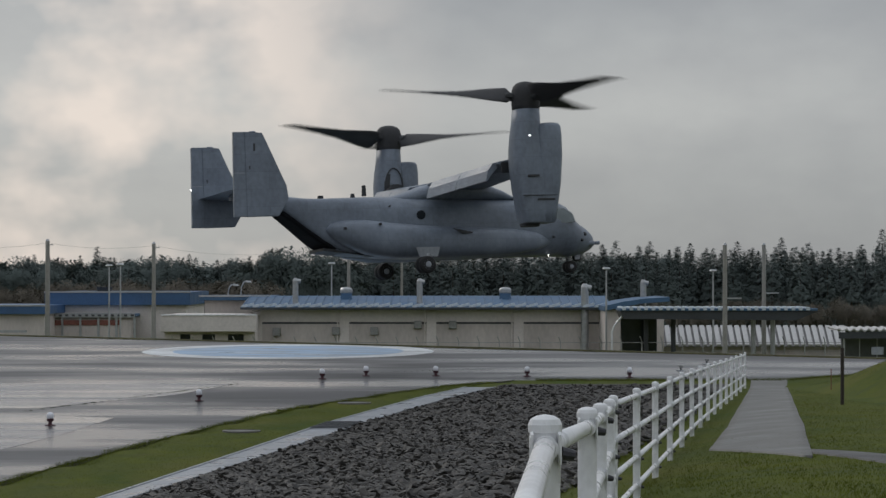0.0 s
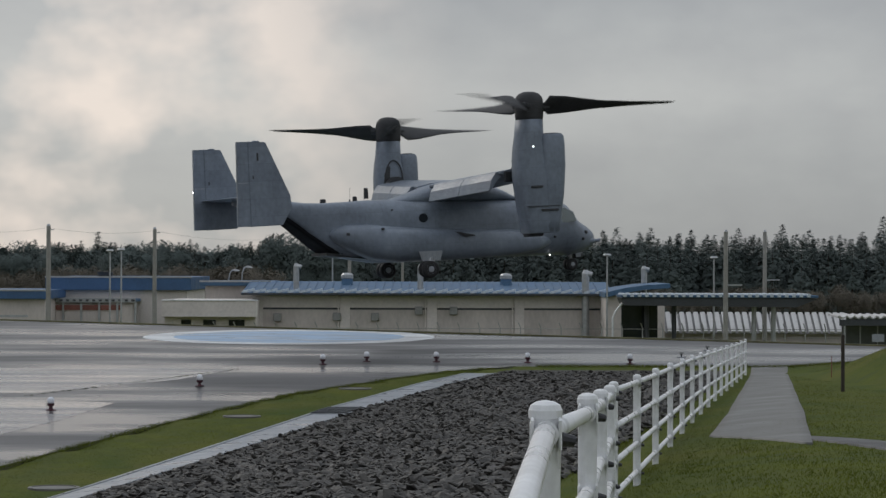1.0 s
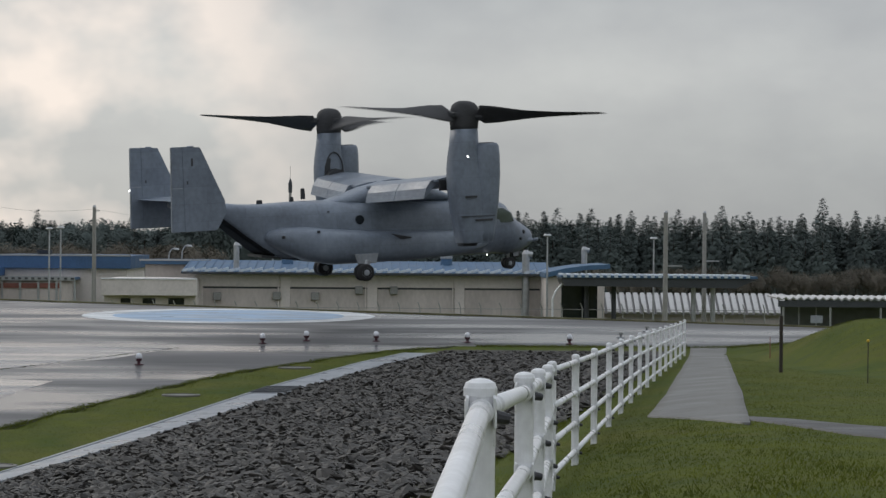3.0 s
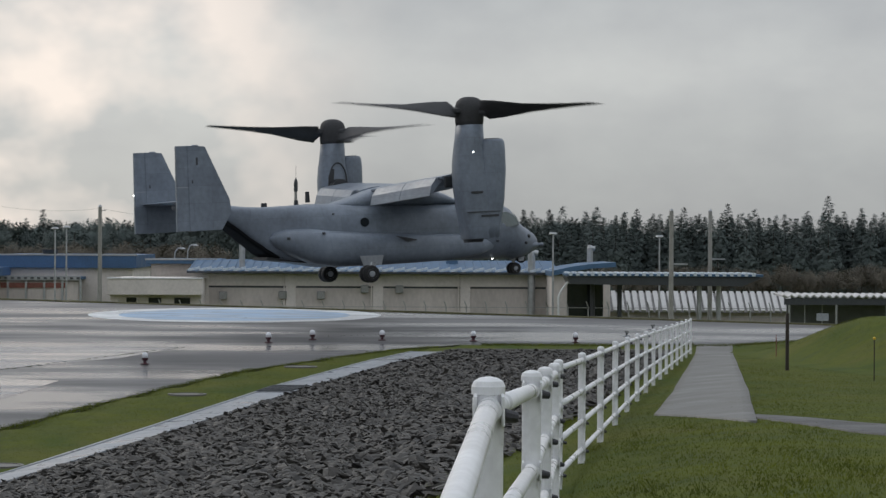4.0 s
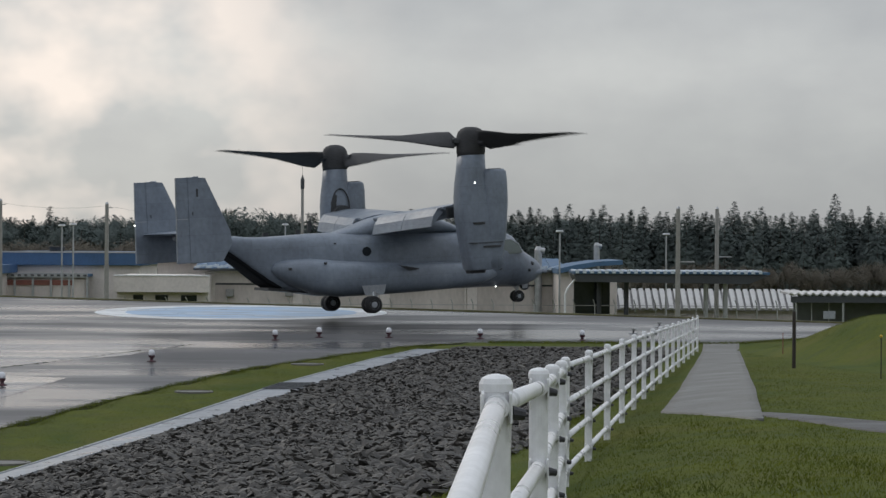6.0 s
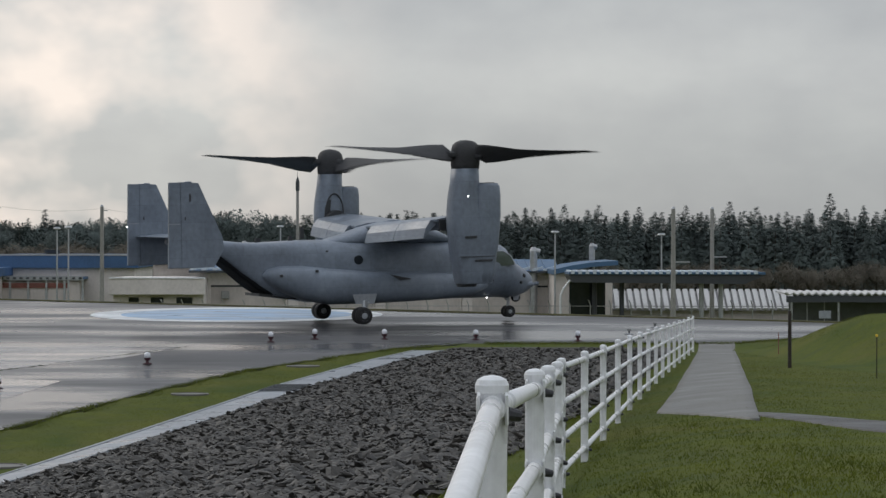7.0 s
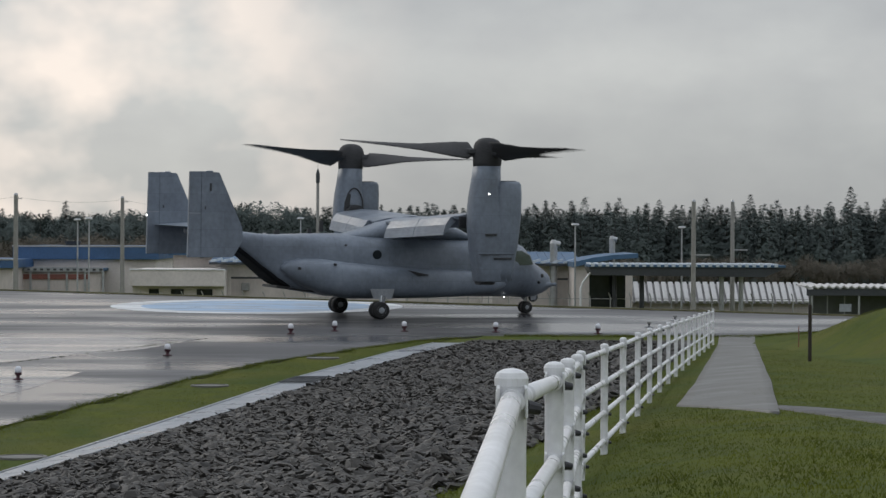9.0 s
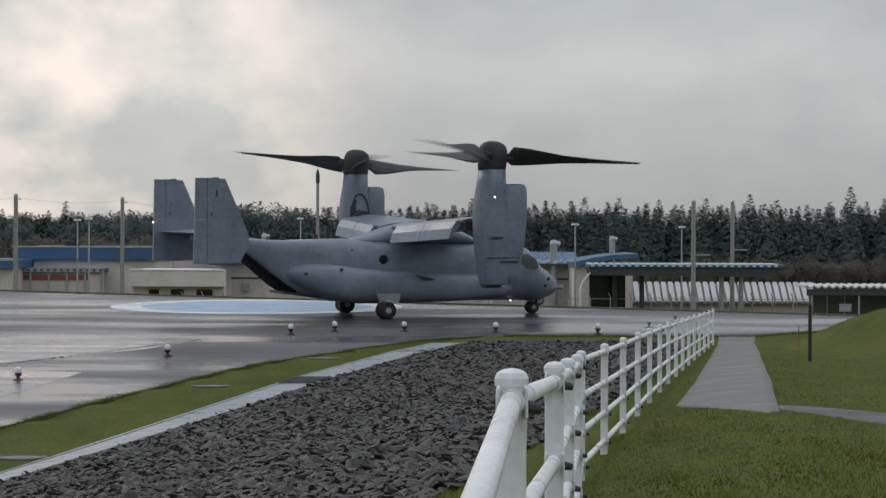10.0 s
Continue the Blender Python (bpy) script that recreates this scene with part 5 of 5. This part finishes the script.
def mesh_fence():
    """Chain-link boundary fence behind the apron: posts with bent tops and wires."""
    th = empty("boundary_fence", pose(0, 0, 0), "grey wire boundary fence with bent post tops", "fence")
    me = None
    d = 150.0
    n = 44
    for i in range(n):
        px = 20 + i * 36
        x, dd, _ = bg(px, 0, d)
        bm = B()
        if me is None:
            tube(bm, (0, 0, -0.3), (0, 0, 1.55), 0.035, n=6)
            tube(bm, (0, 0, 1.55), (-0.12, -0.2, 1.85), 0.03, n=6)
            ob = part("post", bm, "fence_grey", th, at=pose(x, dd, LOW))
            me = ob.data
        else:
            ob = new("post", me)
            ob.parent, ob.matrix_basis = th, pose(x, dd, LOW)
    xa, xb = bg(0, 0, d)[0] - 6, bg(1568, 0, d)[0] + 6
    for h in (0.6, 1.0, 1.5):
        part("wire", tube(B(), (xa, d - 0.02, LOW + h), (xb, d - 0.02, LOW + h), 0.012 if h < 1.4 else 0.02, n=5), "fence_grey", th)


M["fence_grey"] = material("fence_grey", (0.36, 0.36, 0.35), 0.6, vary=0.15)
mesh_fence()


def poles():
    for px, pt, d, r in ((84, 427, 160, 0.15), (272, 432, 160, 0.13), (1283, 434, 140, 0.13), (1352, 434, 155, 0.13), (711, 455, 195, 0.10)):
        x, y, z = bg(px, pt, d)
        th = empty("utility_pole", pose(x, y, LOW), "tall grey concrete utility pole", "pole", group="utility poles")
        part("mast", tube(B(), (0, 0, -0.3), (0, 0, z - LOW), r * 1.15, r * 0.85, n=12), "pole", th)
        bm = B()
        box(bm, -0.02, 0.9 if px > 1000 else 0.35, -0.04, 0.04, (z - LOW) - (2.9 if px > 1000 else 0.25), (z - LOW) - (2.83 if px > 1000 else 0.2))
        part("arm", bm, "steel", th)
        part("cap", tube(B(), (0, 0, z - LOW), (0, 0, z - LOW + 0.12), r * 0.9, r * 0.5, n=10), "steel", th)
    for px, pt, d in ((193, 471, 170), (213, 469, 168), (587, 467, 180), (1073, 476, 155), (1262, 480, 165)):
        x, y, z = bg(px, pt, d)
        th = empty("street_lamp", pose(x, y, LOW), "slender grey street lamp with a flat head", "lamp", group="street lamps")
        part("pole", tube(B(), (0, 0, -0.3), (0, 0, z - LOW), 0.07, 0.045, n=10), "steel", th)
        bm = B()
        loft(bm, [(z - LOW - 0.06, 0, 0, 0.12, 0.12, 2), (z - LOW, 0, 0, 0.26, 0.2, 2.2), (z - LOW + 0.1, 0, 0, 0.18, 0.14, 2)], n=14, axis="z")
        part("lamp_head", bm, "steel", th)
    # thin wires between the two left poles and out of view
    a, b = Vector(bg(84, 430, 160)), Vector(bg(272, 435, 160))
    for dz in (0.0,):
        for p, q in ((a, b), (b, Vector(bg(470, 450, 185))), (Vector(bg(-80, 432, 160)), a)):
            bm = B()
            pts = [p.lerp(q, t / 8) + Vector((0, 0, dz - 0.25 * (1 - (t / 4 - 1) ** 2))) for t in range(9)]
            pipe(bm, pts, 0.007, 4)
            tagged(part("overhead_wire", bm, "dark_eave"), "thin dark overhead wire between poles", "wire")
    # siren mast behind the aircraft
    x, y, z = bg(617, 402, 185)
    th = empty("siren_mast", pose(x, y, LOW), "slim mast with a dark siren drum and whip aerial", "mast")
    H = z - LOW
    part("pole", tube(B(), (0, 0, -0.3), (0, 0, H), 0.14, 0.10, n=10), "pole", th)
    part("siren", lathe(B(), [(0.07, H - 0.1), (0.14, H), (0.14, H + 0.6), (0.06, H + 0.85), (0.02, H + 0.95)], 12), "dark_eave", th)
    part("aerial", tube(B(), (0, 0, H + 0.8), (0, 0, H + 1.8), 0.011, n=5), "dark_eave", th)


poles()


# ---- trees ----
def crown_mesh(verts, faces, mat, mid):
    """Leaf sprays that lie along the crown's surface and are shaded as one soft form."""
    rng = np.random.default_rng(len(verts))
    tri = np.array(verts).reshape(-1, 3, 3)
    mean = tri.mean(axis=1)
    out = mean - np.array([0, 0, mid])
    out[:, 2] *= 0.35
    out[:, 2] += 0.22 * np.linalg.norm(out[:, :2], axis=1)
    out += rng.normal(size=out.shape) * 0.30
    out /= np.linalg.norm(out, axis=1)[:, None] + 1e-6
    arm = tri - mean[:, None, :]
    arm -= 0.85 * np.einsum("nij,nj->ni", arm, out)[:, :, None] * out[:, None, :]
    face = np.cross(arm[:, 1] - arm[:, 0], arm[:, 2] - arm[:, 0])
    back = np.einsum("nj,nj->n", face, out) < 0
    arm[back] = arm[back][:, [0, 2, 1]]
    me = bpy.data.meshes.new("crown")
    me.from_pydata((mean[:, None, :] + arm * 1.15).reshape(-1, 3).tolist(), [], faces)
    me.materials.append(M[mat])
    me.polygons.foreach_set("use_smooth", [True] * len(faces))
    me.normals_split_custom_set_from_vertices(np.repeat(out, 3, axis=0).tolist())
    return me


def conifer(seed, h, w):
    """A cedar: trunk and drooping whorls of small needle sprays."""
    rng = np.random.default_rng(seed)
    verts, faces = [], []
    n = 0
    levels = int(h * 5)
    for k in range(levels):
        f = k / levels
        z = h * (0.06 + 0.93 * f)
        r = w * (1 - f) ** 0.95 * (0.78 + 0.34 * rng.random()) + 0.02
        m = max(5, int(16 * (1 - f) + 4))
        for _ in range(m):
            a = rng.random() * 6.283
            rr = r * (0.62 + 0.38 * rng.random())
            cx, cy = rr * math.cos(a), rr * math.sin(a)
            for _ in range(7):
                s = (0.12 + 0.20 * rng.random()) * (1.15 - 0.6 * f)
                p = np.array([cx, cy, z - 0.25 * rr]) + rng.normal(size=3) * (0.24 - 0.21 * f)
                t = rng.normal(size=(3, 3)) * s
                t[:, 2] *= 0.6
                verts += [tuple(p + t[0]), tuple(p + t[1]), tuple(p + t[2])]
                faces.append((n, n + 1, n + 2))
                n += 3
    return crown_mesh(verts, faces, "needle", h * 0.35)


def broadleaf(seed, h, w, mat):
    rng = np.random.default_rng(seed)
    verts, faces = [], []
    n = 0
    for c in range(16):
        a = rng.random() * 6.283
        c0 = np.array([math.cos(a) * w * 0.75 * rng.random(), math.sin(a) * w * 0.75 * rng.random(), h * (0.42 + 0.46 * rng.random())])
        cr = w * (0.28 + 0.25 * rng.random())
        for _ in range(380):
            v = rng.normal(size=3)
            p = c0 + v / np.linalg.norm(v) * cr * (0.45 + 0.6 * rng.random())
            t = rng.normal(size=(3, 3)) * (0.08 + 0.07 * rng.random())
            verts += [tuple(p + t[0]), tuple(p + t[1]), tuple(p + t[2])]
            faces.append((n, n + 1, n + 2))
            n += 3
    return crown_mesh(verts, faces, mat, h * 0.5)


def tree_group(px, pt, d, crown, h0, name, label, bark, base=LOW):
    x, y, z = bg(px, pt, d)
    s = (z - base) / h0
    th = empty(name, pose(x, y, base), label, "tree", group="far trees")
    o = new("crown", crown)
    o.parent = th
    o.matrix_basis = Matrix.LocRotScale((0, 0, 0), Euler((0, 0, px * 1.7)), (s * 1.0, s * 1.0, s))
    o = new("trunk", bark)
    o.parent = th
    o.matrix_basis = Matrix.LocRotScale((0, 0, -0.3), Euler((0, 0, 0)), (s, s, s))


def woods():
    bm = B()
    tube(bm, (0, 0, 0), (0, 0, 8.6), 0.22, 0.03, n=8)
    for k in range(8):
        a, z = k * 2.4, 2.0 + 0.75 * k
        tube(bm, (0, 0, z), (math.cos(a) * 1.1, math.sin(a) * 1.1, z - 0.2), 0.05, 0.015, n=5)
    bark = bpy.data.meshes.new("trunk")
    bm.to_mesh(bark)
    bm.free()
    bark.materials.append(M["bark"])
    cedars = [conifer(k, 10, 2.7 + 0.40 * (k % 4)) for k in range(6)]
    rounds = [broadleaf(20 + k, 9, 3.2, "needle") for k in range(3)]
    scrub = [broadleaf(30 + k, 9, 4.0, "leaf") for k in range(3)]
    rng = np.random.default_rng(3)
    cl, rl = "tall dark green cedar at the edge of the far woods", "round dark green tree in the far woods"
    # skyline: single trees that stand out
    for px, pt in ((142, 450), (60, 448), (172, 434), (110, 455), (265, 452), (285, 448), (405, 458), (1090, 424), (1130, 432), (1150, 424), (1200, 434), (1222, 427), (1250, 436),
                   (1305, 424), (1332, 436), (1383, 417), (1410, 434), (1432, 427), (1470, 438), (1525, 430), (1562, 402), (1590, 430), (1622, 424), (1660, 431), (1695, 392), (1730, 428),
                   (1000, 436), (1020, 430), (965, 440), (930, 434), (890, 426), (860, 438), (820, 436), (780, 440), (1035, 432), (1066, 430)):
        tree_group(px, pt, 255 + 20 * rng.random(), cedars[int(rng.integers(6))], 10, "cedar_tree", cl, bark)
    for px in range(-120, 1800, 16):
        left = px < 560
        pt = (440 if left else 434) + 14 * rng.random()
        kind = rng.random()
        if 440 < px < 620:
            pt = 438 + 10 * rng.random() + 0.10 * abs(px - 520)
            tree_group(px, pt, 235, rounds[int(rng.integers(3))], 9, "round_tree", rl, bark)
        else:
            mesh = cedars[int(rng.integers(6))] if kind < (0.3 if left else 0.8) else rounds[int(rng.integers(3))]
            tree_group(px + 8 * rng.random(), pt, 265 + 25 * rng.random(), mesh, 10, "cedar_tree", cl, bark)
    for px in range(-130, 1820, 10):
        pt = (450 if px < 560 else 441) + 12 * rng.random()
        tree_group(px + 8 * rng.random(), pt, 248 + 12 * rng.random(), rounds[int(rng.integers(3))] if px < 560 and rng.random() < 0.7 else cedars[int(rng.integers(6))], 10, "cedar_tree", cl, bark)
    for px in list(range(-60, 480, 22)) + list(range(1160, 1760, 24)):
        pt = (492 if px < 600 else 528) + 16 * rng.random()
        tree_group(px + 10 * rng.random(), pt, 215 + 15 * rng.random(), scrub[int(rng.integers(3))], 9, "scrub_tree", "brownish leafless scrub tree before the woods", bark)


woods()


def roof_lamp(px, pt, d, h):
    """Bent floodlight bracket on the annex roof."""
    x, y, z = bg(px, pt, d)
    th = empty("roof_floodlight", pose(x, y, z - h), "bent white floodlight bracket on a roof", "lamp")
    part("bracket", pipe(B(), [(0, 0, -0.1), (0.05, 0, h * 0.6), (0.2, 0, h * 0.9), (0.45, 0, h)], 0.04, 8), "steel", th)
    bm = B()
    loft(bm, [(h - 0.12, 0.55, 0, 0.2, 0.12, 2.5), (h, 0.5, 0, 0.12, 0.08, 2.5)], n=12, axis="z")
    part("lamp_head", bm, "steel", th)


roof_lamp(403, 503, 173, 0.85)
roof_lamp(426, 497, 174, 1.05)


# ---- what moves ----
SPIN = 2400.0          # degrees a second
DRIFT = [(0, 57), (0.5, 30), (1, -4), (1.5, -46), (2, -46), (2.5, -102), (4, -86), (4.5, -119), (5, -90), (5.5, -65),
         (7, -86), (7.5, -80), (8, -112), (8.5, -105), (9, -62), (9.5, -98), (10, -122)]


def turn(t):
    """Angle of the right-hand rotor's leading blade, clockwise from above."""
    return float(np.interp(t, [a for a, _ in DRIFT], [b for _, b in DRIFT])) - SPIN * t


def tilt(t):
    """Forward lean of the rotor discs, in degrees."""
    return float(np.interp(t, [0, 0.5, 1, 1.5, 2, 2.5, 4, 4.5, 5, 5.5, 7, 7.5, 8, 8.5, 9, 9.5, 10], [3.2, 2.2, 2.2, 3.0, 4.2, 3.6, 3.0, 2.4, 0.8, 4.0, 2.5, 1.5, 1.8, 2.0, 3.0, 3.2, 4.5]))


FLIGHT = [(t, pose(*p)) for t, p in (
    (0, (-1.353, 96.590, 2.998, -3.13, -1.36, 21.08)),
    (0.5, (-1.321, 96.744, 2.730, -2.44, -1.70, 21.40)),
    (1, (-1.303, 96.925, 2.417, -0.70, -2.73, 21.59)),
    (1.5, (-1.292, 96.938, 2.106, 0.45, -3.59, 21.20)),
    (2, (-1.308, 96.873, 1.825, 1.20, -4.13, 20.64)),
    (2.5, (-1.399, 97.053, 1.698, 1.92, -3.64, 20.55)),
    (4, (-1.456, 96.614, 1.457, -0.79, -2.65, 20.96)),
    (4.5, (-1.453, 96.422, 1.235, -1.55, -2.28, 21.46)),
    (5, (-1.443, 96.280, 0.925, -1.01, -2.92, 21.53)),
    (5.5, (-1.494, 96.118, 0.541, -0.91, -3.64, 21.15)),
    (7, (-1.797, 96.064, 0.071, 0.53, -1.48, 20.61)),
    (7.5, (-1.843, 96.114, -0.012, 1.23, -1.67, 20.91)),
    (8, (-1.897, 95.944, 0.025, 0.29, -0.79, 20.60)),
    (8.5, (-1.928, 95.957, 0.001, 0.59, -0.11, 20.71)),
    (9, (-1.916, 95.913, -0.014, 0.88, 0.14, 20.79)),
    (9.5, (-1.820, 95.953, -0.043, 0.98, 0.13, 20.76)),
    (10, (-1.661, 96.050, -0.191, 0.45, -0.30, 20.65)),
)]


def motions():
    walk(AIRCRAFT, FLIGHT)
    for rotor, s in ROTORS:
        base = rotor.matrix_basis.copy()
        walk(rotor, [(k / 30, base @ pose(0, 0, 0, 0, tilt(k / 30), 0) @ pose(0, 0, 0, 0, 0, -turn(k / 30) - 20 if s < 0 else turn(k / 30) - 98)) for k in range(301)])
    for hub, r in WHEELS:
        base = hub.matrix_basis.copy()
        low = base.translation - Vector((0, 0, r))
        rows = []
        for t, m in FLIGHT:
            # on the ground the struts give until the tyre rests on the apron
            foot = m @ low
            give = (apron_z(foot.y) - foot.z) * smooth01((t - 6.4) / 1.1)
            rolled = float(np.interp(t, [8.5, 9, 9.5, 10], [0, 0.05, 0.15, 0.30])) / r
            rows.append((t, pose(0, 0, give) @ base @ pose(0, 0, 0, 0, math.degrees(rolled), 0)))
        walk(hub, rows)


motions()
